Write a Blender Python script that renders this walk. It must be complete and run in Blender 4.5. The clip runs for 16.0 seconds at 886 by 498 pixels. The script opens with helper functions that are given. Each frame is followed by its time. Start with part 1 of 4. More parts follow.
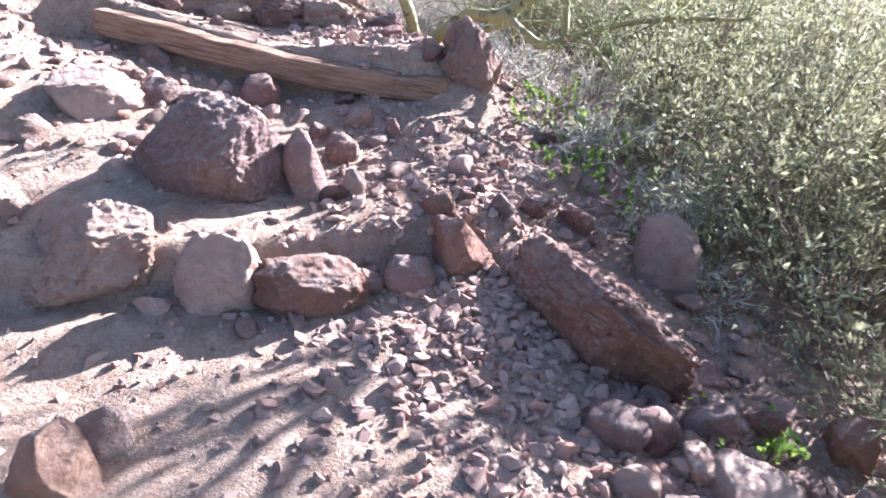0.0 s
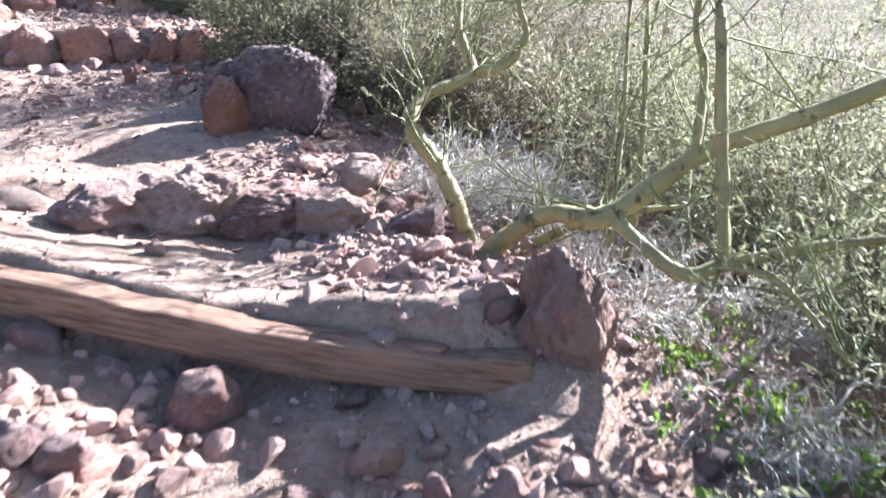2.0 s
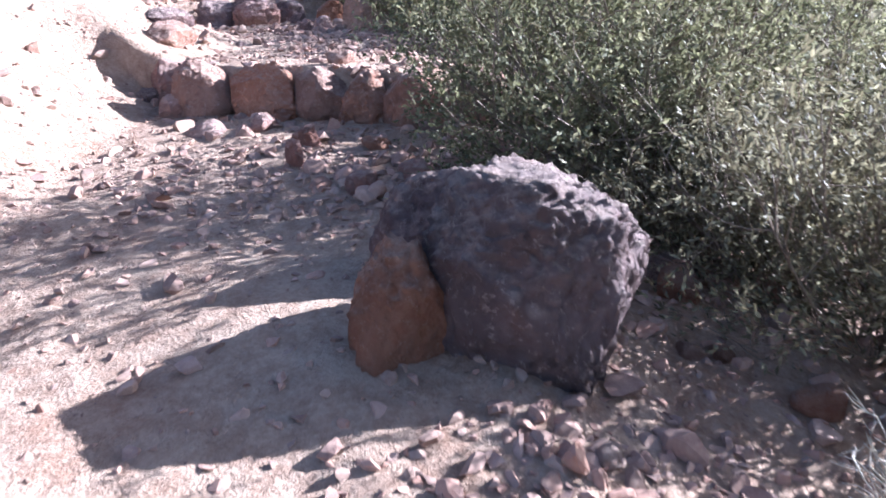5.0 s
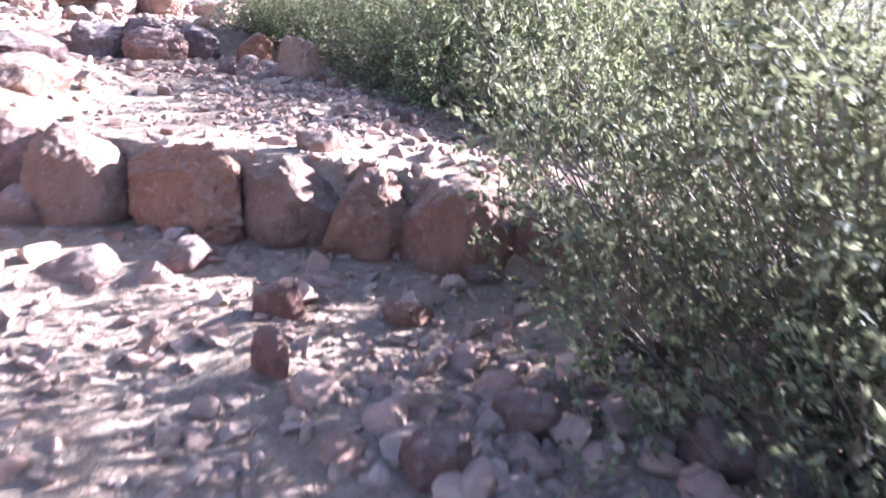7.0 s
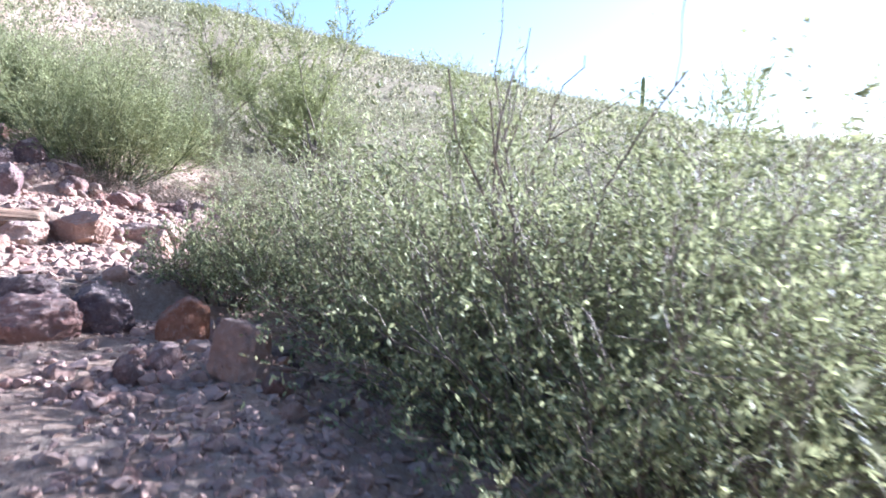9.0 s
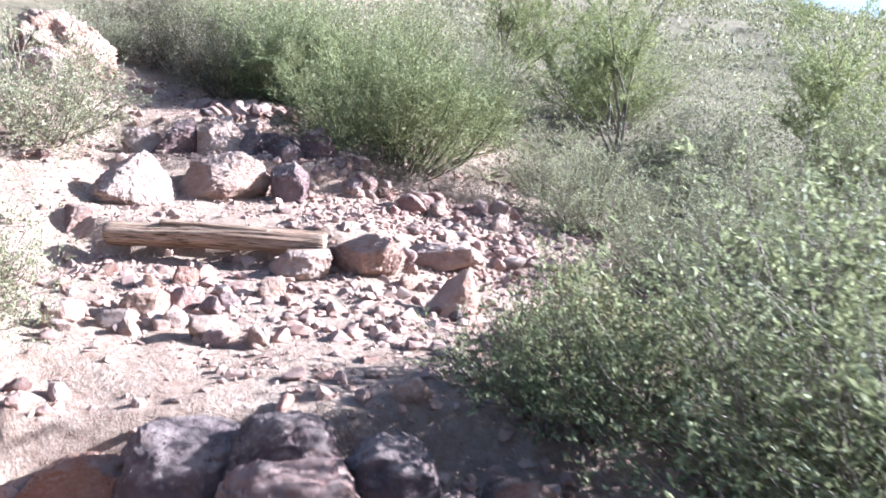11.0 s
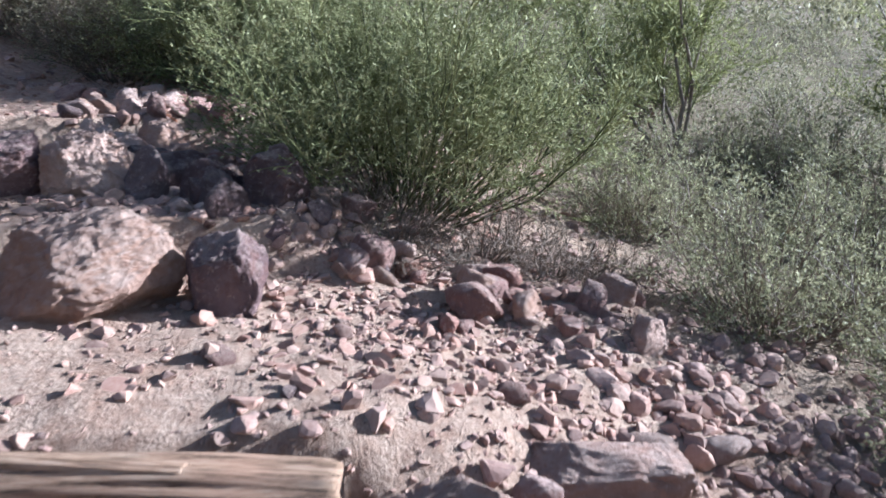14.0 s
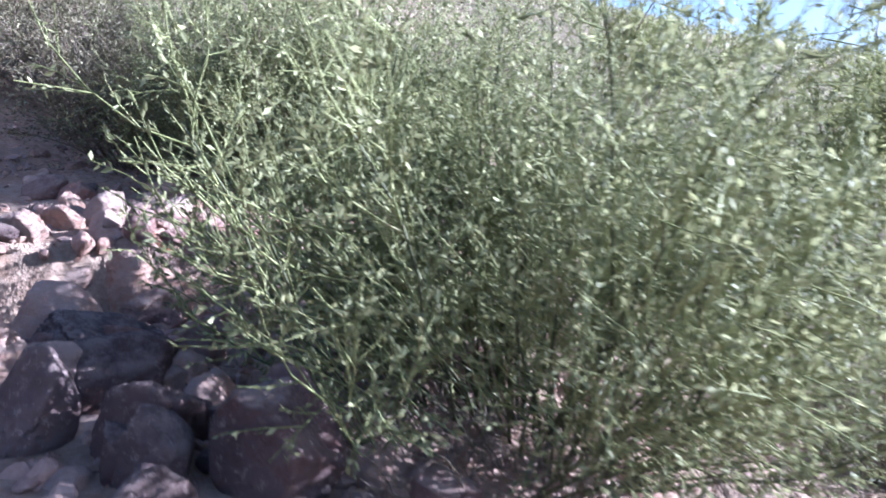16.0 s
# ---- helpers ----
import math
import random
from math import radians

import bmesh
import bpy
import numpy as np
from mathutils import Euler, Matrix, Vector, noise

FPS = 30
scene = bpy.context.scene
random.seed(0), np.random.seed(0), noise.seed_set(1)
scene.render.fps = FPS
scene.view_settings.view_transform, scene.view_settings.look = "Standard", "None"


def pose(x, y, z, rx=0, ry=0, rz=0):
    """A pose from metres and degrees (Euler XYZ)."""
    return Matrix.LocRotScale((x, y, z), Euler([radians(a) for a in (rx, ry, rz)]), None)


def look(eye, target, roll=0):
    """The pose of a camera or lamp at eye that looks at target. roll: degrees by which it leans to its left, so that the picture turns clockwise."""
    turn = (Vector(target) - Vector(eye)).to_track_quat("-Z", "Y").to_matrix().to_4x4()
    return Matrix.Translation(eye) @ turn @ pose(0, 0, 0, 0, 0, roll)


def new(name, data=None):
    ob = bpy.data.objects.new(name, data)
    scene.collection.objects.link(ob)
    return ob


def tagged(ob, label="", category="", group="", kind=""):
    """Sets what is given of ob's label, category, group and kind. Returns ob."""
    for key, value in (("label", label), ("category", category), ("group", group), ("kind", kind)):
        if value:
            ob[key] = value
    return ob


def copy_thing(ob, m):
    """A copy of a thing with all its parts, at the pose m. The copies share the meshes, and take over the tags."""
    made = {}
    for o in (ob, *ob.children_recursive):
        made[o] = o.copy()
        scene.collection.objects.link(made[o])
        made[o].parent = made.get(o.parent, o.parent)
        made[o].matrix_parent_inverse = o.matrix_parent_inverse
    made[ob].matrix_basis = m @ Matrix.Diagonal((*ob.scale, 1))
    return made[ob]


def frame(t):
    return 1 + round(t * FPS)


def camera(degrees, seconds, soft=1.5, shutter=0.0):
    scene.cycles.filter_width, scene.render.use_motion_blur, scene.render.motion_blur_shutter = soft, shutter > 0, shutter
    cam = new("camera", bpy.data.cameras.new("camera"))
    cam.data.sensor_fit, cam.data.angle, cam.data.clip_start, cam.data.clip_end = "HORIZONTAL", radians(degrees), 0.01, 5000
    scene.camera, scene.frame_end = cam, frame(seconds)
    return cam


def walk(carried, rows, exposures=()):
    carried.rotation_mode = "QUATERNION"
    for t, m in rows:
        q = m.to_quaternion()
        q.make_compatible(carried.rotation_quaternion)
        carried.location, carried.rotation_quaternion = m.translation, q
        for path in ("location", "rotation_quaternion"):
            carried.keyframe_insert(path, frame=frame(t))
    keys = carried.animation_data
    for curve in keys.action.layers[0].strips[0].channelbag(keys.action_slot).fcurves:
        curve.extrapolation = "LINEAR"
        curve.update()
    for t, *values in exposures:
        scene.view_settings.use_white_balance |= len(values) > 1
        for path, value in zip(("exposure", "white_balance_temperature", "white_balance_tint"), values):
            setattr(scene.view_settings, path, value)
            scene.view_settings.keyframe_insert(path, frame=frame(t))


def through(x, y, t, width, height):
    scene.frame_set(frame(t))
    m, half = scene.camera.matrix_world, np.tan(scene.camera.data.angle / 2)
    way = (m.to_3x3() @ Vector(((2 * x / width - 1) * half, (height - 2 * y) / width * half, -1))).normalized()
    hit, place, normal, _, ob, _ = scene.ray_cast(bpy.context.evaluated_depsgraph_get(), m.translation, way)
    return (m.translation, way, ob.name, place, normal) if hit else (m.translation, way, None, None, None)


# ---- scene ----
cam = camera(62.8, 16.0, soft=1.6, shutter=0.32)
PATH = [
    (0, (0.14, 0.256, 1.9), (0.048, 2.033, 0.985), 1.2),
    (0.5, (0.035, 0.621, 1.919), (-0.049, 2.355, 0.926), 1.1),
    (1, (-0.032, 1.124, 1.938), (-0.194, 2.89, 1.013), -1.6),
    (1.5, (-0.109, 1.559, 2.015), (-0.267, 3.357, 1.154), -1.6),
    (2, (-0.069, 2.095, 2.034), (-0.287, 3.951, 1.32), -2.6),
    (2.5, (-0.149, 2.571, 1.972), (-0.325, 4.439, 1.28), -2.3),
    (3, (-0.244, 3.058, 1.919), (-0.432, 4.907, 1.181), -2.1),
    (3.5, (-0.327, 3.456, 1.937), (-0.659, 5.277, 1.179), -2.6),
    (4, (-0.494, 3.855, 2.04), (-1.008, 5.626, 1.266), -3.6),
    (4.5, (-0.675, 4.187, 2.068), (-1.404, 5.915, 1.372), -2.8),
    (4.7, (-0.738, 4.362, 2.13), (-1.584, 6.032, 1.427), -3.3),
    (6.8, (-1.981, 5.622, 2.141), (-2.548, 7.437, 1.52), 2.4),
    (7, (-2.086, 5.849, 2.171), (-2.627, 7.677, 1.564), 2.3),
    (7.5, (-2.245, 6.218, 2.233), (-2.736, 8.09, 1.728), 3.1),
    (8, (-2.422, 6.57, 2.3), (-2.862, 8.478, 1.894), 2.6),
    (8.5, (-2.63, 6.931, 2.435), (-3.052, 8.858, 2.103), 2.1),
    (9, (-2.894, 7.585, 2.576), (-3.389, 9.518, 2.441), 2.3),
    (9.5, (-3.239, 8.14, 2.655), (-3.893, 10.024, 2.496), 2.5),
    (10, (-3.477, 8.424, 2.777), (-4.42, 10.166, 2.502), 2.0),
    (10.2, (-3.582, 8.579, 2.848), (-4.622, 10.258, 2.528), 0.7),
    (12.3, (-5.449, 10.038, 3.09), (-6.633, 11.626, 2.816), 1.9),
    (12.5, (-5.617, 10.204, 3.083), (-6.79, 11.796, 2.785), 1.8),
    (13, (-6.044, 10.622, 3.089), (-7.171, 12.241, 2.758), 1.2),
    (13.5, (-6.408, 10.986, 3.135), (-7.456, 12.653, 2.782), 0.4),
    (14, (-6.683, 11.368, 3.272), (-7.654, 13.074, 2.893), 0.9),
    (14.5, (-6.946, 11.792, 3.428), (-7.869, 13.524, 3.041), 1.6),
    (15, (-7.225, 12.279, 3.478), (-8.183, 14.003, 3.145), 1.7),
    (15.5, (-7.496, 12.766, 3.507), (-8.609, 14.408, 3.253), 2.2),
    (16, (-7.957, 13.014, 3.585), (-9.135, 14.616, 3.369), 3.9),
]
EXPOSURE = [(0.0, 2.75, 5500, 18), (2.5, 2.5, 5350, 14), (4.0, 2.15, 5250, 16), (7.0, 3.1, 5250, 19), (7.5, 3.05, 5200, 18), (8.0, 2.95, 5150, 16), (8.5, 2.4, 5150, 15), (9.0, 2.55, 5100, 15), (10.0, 2.7, 5100, 12), (13.0, 1.6, 5200, 11), (15.0, 1.95, 5050, 12), (16.0, 2.4, 4950, 21)]
walk(cam, [(t, look(eye, target, roll)) for t, eye, target, roll in PATH], EXPOSURE)

# ---- light ----
SUN_AZIMUTH, SUN_HEIGHT = 46.0, 24.5
world = bpy.data.worlds.new("desert_sky")
scene.world = world
world.use_nodes = True
sky = world.node_tree.nodes.new("ShaderNodeTexSky")
sky.sky_type, sky.sun_disc = "NISHITA", False
sky.sun_elevation, sky.sun_rotation = radians(SUN_HEIGHT), radians(SUN_AZIMUTH)
sky.dust_density = 1.5
world.node_tree.links.new(sky.outputs[0], world.node_tree.nodes["Background"].inputs[0])
world.node_tree.nodes["Background"].inputs[1].default_value = 0.052
sun = new("sun", bpy.data.lights.new("sun", "SUN"))
sun.data.energy, sun.data.angle, sun.data.color = 5.0, radians(0.5), (1.0, 0.965, 0.92)
az, el = radians(SUN_AZIMUTH), radians(SUN_HEIGHT)
sun.matrix_world = look((math.sin(az) * math.cos(el) * 50, math.cos(az) * math.cos(el) * 50, math.sin(el) * 50), (0, 0, 0))


# ---- materials ----
class Nodes:
    """A small helper to write node materials."""

    def __init__(self, name):
        self.m = bpy.data.materials.new(name)
        self.m.use_nodes = True
        self.t = self.m.node_tree
        self.t.nodes.clear()
        self.coord = self.t.nodes.new("ShaderNodeTexCoord")
        self.geo = self.t.nodes.new("ShaderNodeNewGeometry")

    def link(self, a, b):
        self.t.links.new(a, b)

    def noise(self, scale, detail=4.0, rough=0.55, where="Object", stretch=None):
        n = self.t.nodes.new("ShaderNodeTexNoise")
        n.inputs["Scale"].default_value, n.inputs["Detail"].default_value, n.inputs["Roughness"].default_value = scale, detail, rough
        src = self.geo.outputs["Position"] if where == "World" else self.coord.outputs[where]
        if stretch:
            mp = self.t.nodes.new("ShaderNodeMapping")
            mp.inputs["Scale"].default_value = stretch
            self.link(src, mp.inputs[0])
            src = mp.outputs[0]
        self.link(src, n.inputs["Vector"])
        return n.outputs[0]

    def cells(self, scale, feature="F1"):
        n = self.t.nodes.new("ShaderNodeTexVoronoi")
        n.feature = feature
        n.inputs["Scale"].default_value = scale
        self.link(self.geo.outputs["Position"], n.inputs["Vector"])
        return n

    def ramp(self, fac, stops):
        r = self.t.nodes.new("ShaderNodeValToRGB")
        els = r.color_ramp.elements
        while len(els) < len(stops):
            els.new(0.5)
        for e, (p, c) in zip(els, stops):
            e.position, e.color = p, (*c, 1)
        self.link(fac, r.inputs[0])
        return r.outputs[0]

    def mix(self, fac, a, b, mode="MIX"):
        n = self.t.nodes.new("ShaderNodeMix")
        n.data_type, n.blend_type = "RGBA", mode
        for s, v in ((n.inputs[0], fac), (n.inputs[6], a), (n.inputs[7], b)):
            if isinstance(v, (int, float)):
                s.default_value = v
            elif isinstance(v, tuple):
                s.default_value = (*v, 1)
            else:
                self.link(v, s)
        return n.outputs[2]

    def math(self, op, a, b=0.0):
        n = self.t.nodes.new("ShaderNodeMath")
        n.operation = op
        for s, v in zip(n.inputs, (a, b)):
            if isinstance(v, (int, float)):
                s.default_value = v
            else:
                self.link(v, s)
        return n.outputs[0]

    def random(self):
        return self.t.nodes.new("ShaderNodeObjectInfo").outputs["Random"]

    def island(self):
        return self.geo.outputs["Random Per Island"]

    def hue(self, col, value, sat=1.0, hue=0.5):
        n = self.t.nodes.new("ShaderNodeHueSaturation")
        for key, v in (("Hue", hue), ("Saturation", sat), ("Value", value)):
            if isinstance(v, (int, float)):
                n.inputs[key].default_value = v
            else:
                self.link(v, n.inputs[key])
        self.link(col, n.inputs["Color"])
        return n.outputs[0]

    def spread(self, fac, lo, hi):
        n = self.t.nodes.new("ShaderNodeMapRange")
        n.inputs["To Min"].default_value, n.inputs["To Max"].default_value = lo, hi
        self.link(fac, n.inputs["Value"])
        return n.outputs[0]

    def bump(self, height, strength, distance):
        n = self.t.nodes.new("ShaderNodeBump")
        n.inputs["Strength"].default_value, n.inputs["Distance"].default_value = strength, distance
        self.link(height, n.inputs["Height"])
        return n.outputs[0]

    def done(self, col, rough=0.85, normal=None, through=0.0, specular=0.3):
        out = self.t.nodes.new("ShaderNodeOutputMaterial")
        b = self.t.nodes.new("ShaderNodeBsdfPrincipled")
        b.inputs["Roughness"].default_value = rough
        b.inputs["Specular IOR Level"].default_value = specular
        self.link(col, b.inputs["Base Color"])
        if normal:
            self.link(normal, b.inputs["Normal"])
        if through:
            tr = self.t.nodes.new("ShaderNodeBsdfTranslucent")
            mx = self.t.nodes.new("ShaderNodeMixShader")
            mx.inputs[0].default_value = through
            self.link(col, tr.inputs[0])
            self.link(b.outputs[0], mx.inputs[1])
            self.link(tr.outputs[0], mx.inputs[2])
            self.link(mx.outputs[0], out.inputs[0])
        else:
            self.link(b.outputs[0], out.inputs[0])
        return self.m


def dirt_material():
    k = Nodes("trail_dirt")
    base = k.ramp(k.noise(0.9, 6, 0.6, "World"), [(0.3, (0.34, 0.215, 0.15)), (0.5, (0.47, 0.335, 0.24)), (0.72, (0.56, 0.425, 0.315))])
    rust = k.ramp(k.noise(2.3, 5, 0.65, "World"), [(0.5, (0, 0, 0)), (0.68, (1, 1, 1))])
    base = k.mix(k.math("MULTIPLY", rust, 0.5), base, (0.40, 0.20, 0.11))
    grit = k.cells(140.0)
    tint = k.hue(base, k.spread(k.math("FRACT", k.math("MULTIPLY", grit.outputs["Color"], 7.3)), 0.72, 1.25), 0.95)
    col = k.mix(0.45, base, tint)
    col = k.mix(0.35, col, k.ramp(k.noise(55, 5, 0.75, "World"), [(0.38, (0.25, 0.15, 0.11)), (0.62, (0.55, 0.42, 0.33))]))
    col = k.mix(0.32, col, k.ramp(k.noise(13, 6, 0.75, "World"), [(0.4, (0.24, 0.125, 0.085)), (0.58, (0.56, 0.43, 0.335))]))
    litter = k.t.nodes.new("ShaderNodeAttribute")
    litter.attribute_name = "litter"
    scrub = k.ramp(k.noise(1.6, 6, 0.7, "World"), [(0.35, (0.10, 0.085, 0.05)), (0.55, (0.16, 0.14, 0.085)), (0.75, (0.25, 0.19, 0.135))])
    col = k.mix(k.math("MULTIPLY", litter.outputs["Fac"], 0.85), col, scrub)
    h = k.math("ADD", k.noise(28, 6, 0.72, "World"), k.math("MULTIPLY", k.noise(110, 4, 0.7, "World"), 0.4))
    h = k.math("ADD", h, k.math("MULTIPLY", k.noise(11, 5, 0.7, "World"), 1.1))
    return k.done(col, 0.95, k.bump(h, 0.95, 0.042), specular=0.15)


def rock_material(name, lo, mid, hi, stain, crust):
    k = Nodes(name)
    r = k.random()
    col = k.ramp(k.noise(3.2, 7, 0.62), [(0.28, lo), (0.5, mid), (0.74, hi)])
    blot = k.ramp(k.noise(7.0, 5, 0.7), [(0.5, (0, 0, 0)), (0.62, (1, 1, 1))])
    col = k.mix(k.math("MULTIPLY", blot, 0.55), col, stain)
    fleck = k.ramp(k.noise(34.0, 4, 0.8), [(0.56, (0, 0, 0)), (0.66, (1, 1, 1))])
    col = k.mix(k.math("MULTIPLY", fleck, crust), col, (0.62, 0.50, 0.43))
    col = k.hue(col, k.spread(r, 0.75, 1.25), k.spread(k.math("FRACT", k.math("MULTIPLY", r, 17.0)), 0.85, 1.2))
    # dust and sunlit tops put into the colour: upward faces paler, mottled
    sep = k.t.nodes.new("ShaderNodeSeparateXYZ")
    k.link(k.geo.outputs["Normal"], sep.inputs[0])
    dust_and_light = k.math("MULTIPLY", k.ramp(sep.outputs["Z"], [(0.3, (0, 0, 0)), (0.8, (1, 1, 1))]), k.ramp(k.noise(11, 7, 0.75), [(0.4, (0.05, 0.05, 0.05)), (0.56, (1, 1, 1))]))
    col = k.mix(k.math("MULTIPLY", dust_and_light, 0.5), col, (0.52, 0.41, 0.345))
    pit = k.ramp(k.noise(52, 4, 0.75), [(0.29, (1, 1, 1)), (0.37, (0, 0, 0))])
    col = k.mix(k.math("MULTIPLY", pit, 0.4), col, (0.10, 0.055, 0.042))
    chips = k.cells(26.0)
    h = k.math("ADD", k.noise(17, 8, 0.78), k.math("MULTIPLY", k.noise(75, 5, 0.75), 0.5))
    h = k.math("ADD", h, k.math("MULTIPLY", chips.outputs["Distance"], 0.55))
    h = k.math("SUBTRACT", h, k.math("MULTIPLY", pit, 0.25))
    return k.done(col, 0.88, k.bump(h, 1.0, 0.04), specular=0.25)


def pebble_material():
    k = Nodes("mixed_gravel")
    i = k.island()
    col = k.ramp(i, [(0.0, (0.29, 0.145, 0.105)), (0.25, (0.36, 0.22, 0.17)), (0.5, (0.22, 0.135, 0.115)), (0.75, (0.43, 0.295, 0.23)), (1.0, (0.31, 0.215, 0.185))])
    col = k.hue(col, k.spread(k.math("FRACT", k.math("MULTIPLY", i, 31.0)), 0.6, 1.2))
    col = k.mix(0.35, col, k.ramp(k.noise(45, 4, 0.7, "World"), [(0.3, (0.2, 0.11, 0.08)), (0.7, (0.5, 0.38, 0.3))]))
    return k.done(col, 0.9, k.bump(k.noise(160, 4, 0.7, "World"), 0.5, 0.006), specular=0.2)


def leaf_material(name, a, b, c, through=0.35, rough=0.6):
    k = Nodes(name)
    i = k.island()
    dark, light = tuple(q * 0.55 for q in a), tuple(min(0.55, q * 1.3) for q in c)
    col = k.ramp(i, [(0.0, dark), (0.3, a), (0.65, b), (1.0, light)])
    col = k.hue(col, k.spread(k.math("FRACT", k.math("MULTIPLY", i, 23.0)), 0.65, 1.35))
    col = k.mix(0.2, col, k.ramp(k.noise(2.5, 3, 0.5, "World"), [(0.35, dark), (0.65, light)]))
    return k.done(col, rough, None, through * 0.8, 0.22)


def bark_material(name, a, b, scar, stretch=(1, 1, 1), amount=0.5, scale=16.0):
    k = Nodes(name)
    col = k.ramp(k.noise(6, 5, 0.6, "Object"), [(0.35, a), (0.65, b)])
    s = k.ramp(k.noise(scale, 5, 0.65, "Object", stretch), [(0.56, (0, 0, 0)), (0.64, (1, 1, 1))])
    col = k.mix(k.math("MULTIPLY", s, amount), col, scar)
    return k.done(col, 0.7, k.bump(k.noise(scale * 3, 5, 0.7, "Object", stretch), 0.45, 0.01), specular=0.3)


def timber_material(name, a, b, dark):
    k = Nodes(name)
    grain = k.noise(9, 7, 0.7, "Object", (0.7, 9, 9))
    col = k.ramp(grain, [(0.37, dark), (0.5, a), (0.68, b)])
    # on timber only dust, in random blotches
    dust_and_light = k.ramp(k.noise(3, 5, 0.6), [(0.48, (0, 0, 0)), (0.7, (1, 1, 1))])
    col = k.mix(k.math("MULTIPLY", dust_and_light, 0.42), col, (0.42, 0.25, 0.165))
    h = k.math("ADD", grain, k.math("MULTIPLY", k.noise(40, 4, 0.7, "Object", (0.4, 6, 6)), 0.5))
    return k.done(col, 0.85, k.bump(h, 0.8, 0.012), specular=0.2)


DIRT = dirt_material()
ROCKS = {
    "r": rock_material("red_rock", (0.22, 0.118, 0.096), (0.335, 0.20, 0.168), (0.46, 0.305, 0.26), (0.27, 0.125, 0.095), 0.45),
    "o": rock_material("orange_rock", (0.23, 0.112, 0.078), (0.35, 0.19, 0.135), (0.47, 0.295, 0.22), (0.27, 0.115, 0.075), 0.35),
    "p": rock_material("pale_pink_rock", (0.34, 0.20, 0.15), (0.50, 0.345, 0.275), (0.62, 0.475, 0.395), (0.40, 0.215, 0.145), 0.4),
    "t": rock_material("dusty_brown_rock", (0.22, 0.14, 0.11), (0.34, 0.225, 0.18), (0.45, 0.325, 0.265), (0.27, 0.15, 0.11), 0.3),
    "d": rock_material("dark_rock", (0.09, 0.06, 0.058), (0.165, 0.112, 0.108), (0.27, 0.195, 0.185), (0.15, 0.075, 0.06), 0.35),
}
PEBBLE = pebble_material()
LEAF_GREEN = leaf_material("green_shrub_leaf", (0.16, 0.168, 0.075), (0.275, 0.28, 0.14), (0.40, 0.40, 0.215), 0.46)
LEAF_GREY = leaf_material("grey_green_leaf", (0.20, 0.195, 0.105), (0.31, 0.30, 0.17), (0.43, 0.41, 0.255), 0.42)
LEAF_BROWN = leaf_material("olive_brown_leaf", (0.13, 0.11, 0.065), (0.215, 0.19, 0.115), (0.32, 0.295, 0.19), 0.4)
LEAF_OLIVE = leaf_material("olive_leaf", (0.13, 0.13, 0.065), (0.21, 0.205, 0.112), (0.30, 0.285, 0.175), 0.5)
LEAF_DRY = leaf_material("yellow_olive_leaf", (0.20, 0.18, 0.085), (0.31, 0.285, 0.14), (0.43, 0.39, 0.215), 0.5)
LEAF_LIME = leaf_material("lime_weed_leaf", (0.16, 0.25, 0.04), (0.24, 0.36, 0.06), (0.33, 0.42, 0.10), 0.45)
LEAF_TREE = leaf_material("palo_verde_leaf", (0.19, 0.20, 0.075), (0.27, 0.28, 0.12), (0.35, 0.35, 0.165), 0.5)
TWIG = bark_material("grey_brown_twig", (0.13, 0.095, 0.07), (0.24, 0.19, 0.145), (0.07, 0.05, 0.04))
DRY = bark_material("bleached_dry_twig", (0.44, 0.40, 0.33), (0.62, 0.57, 0.49), (0.26, 0.21, 0.16))
GREEN_TWIG = bark_material("green_twig", (0.15, 0.17, 0.06), (0.26, 0.27, 0.11), (0.12, 0.10, 0.06))
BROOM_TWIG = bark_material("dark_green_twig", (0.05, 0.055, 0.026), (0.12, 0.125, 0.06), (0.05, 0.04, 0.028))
BARK = bark_material("green_bark", (0.21, 0.18, 0.075), (0.33, 0.28, 0.125), (0.075, 0.052, 0.034), (1, 1, 1), 0.95, 11.0)
TIMBER = timber_material("squared_timber", (0.27, 0.165, 0.11), (0.37, 0.245, 0.17), (0.15, 0.085, 0.055))
OLD_LOG = timber_material("weathered_log", (0.31, 0.20, 0.13), (0.48, 0.36, 0.26), (0.05, 0.034, 0.024))


# ---- lie of the land ----
TRAIL = ((1.01, -8.96), (0.45, -3.36), (0.06, 0.00), (-0.45, 2.30), (-0.95, 3.98), (-1.34, 5.04), (-2.18, 6.33), (-3.42, 7.84),
         (-4.82, 9.63), (-5.99, 10.86), (-8.29, 12.32), (-9.41, 13.33), (-10.98, 14.39), (-12.54, 16.35), (-16.80, 21.28))
# y of the trail line and height of the tread there, without the steps
TREND = ((-8.96, -0.62), (-3.36, 0.0), (0.0, 0.34), (2.3, 0.54), (3.94, 0.69), (5.1, 0.695), (7.8, 0.97), (10.8, 1.06),
         (12.25, 1.15), (13.3, 1.31), (14.4, 1.44), (16.35, 1.79), (21.3, 3.25))
# steps: a point of the riser line, its direction to the right, the rise
STEPS = ((-0.48, 2.60, 0.95, 0.30, 0.15), (-1.02, 4.035, 1.00, -0.02, 0.235), (-1.22, 5.09, 0.98, 0.17, 0.08), (-3.32, 7.97, 1.00, 0.05, 0.25),
         (-6.16, 10.86, 0.72, 0.69, 0.22), (-8.35, 12.57, 0.82, 0.57, 0.24), (-9.57, 13.26, 0.62, 0.78, 0.27), (-10.98, 14.35, 0.50, 0.86, 0.30))


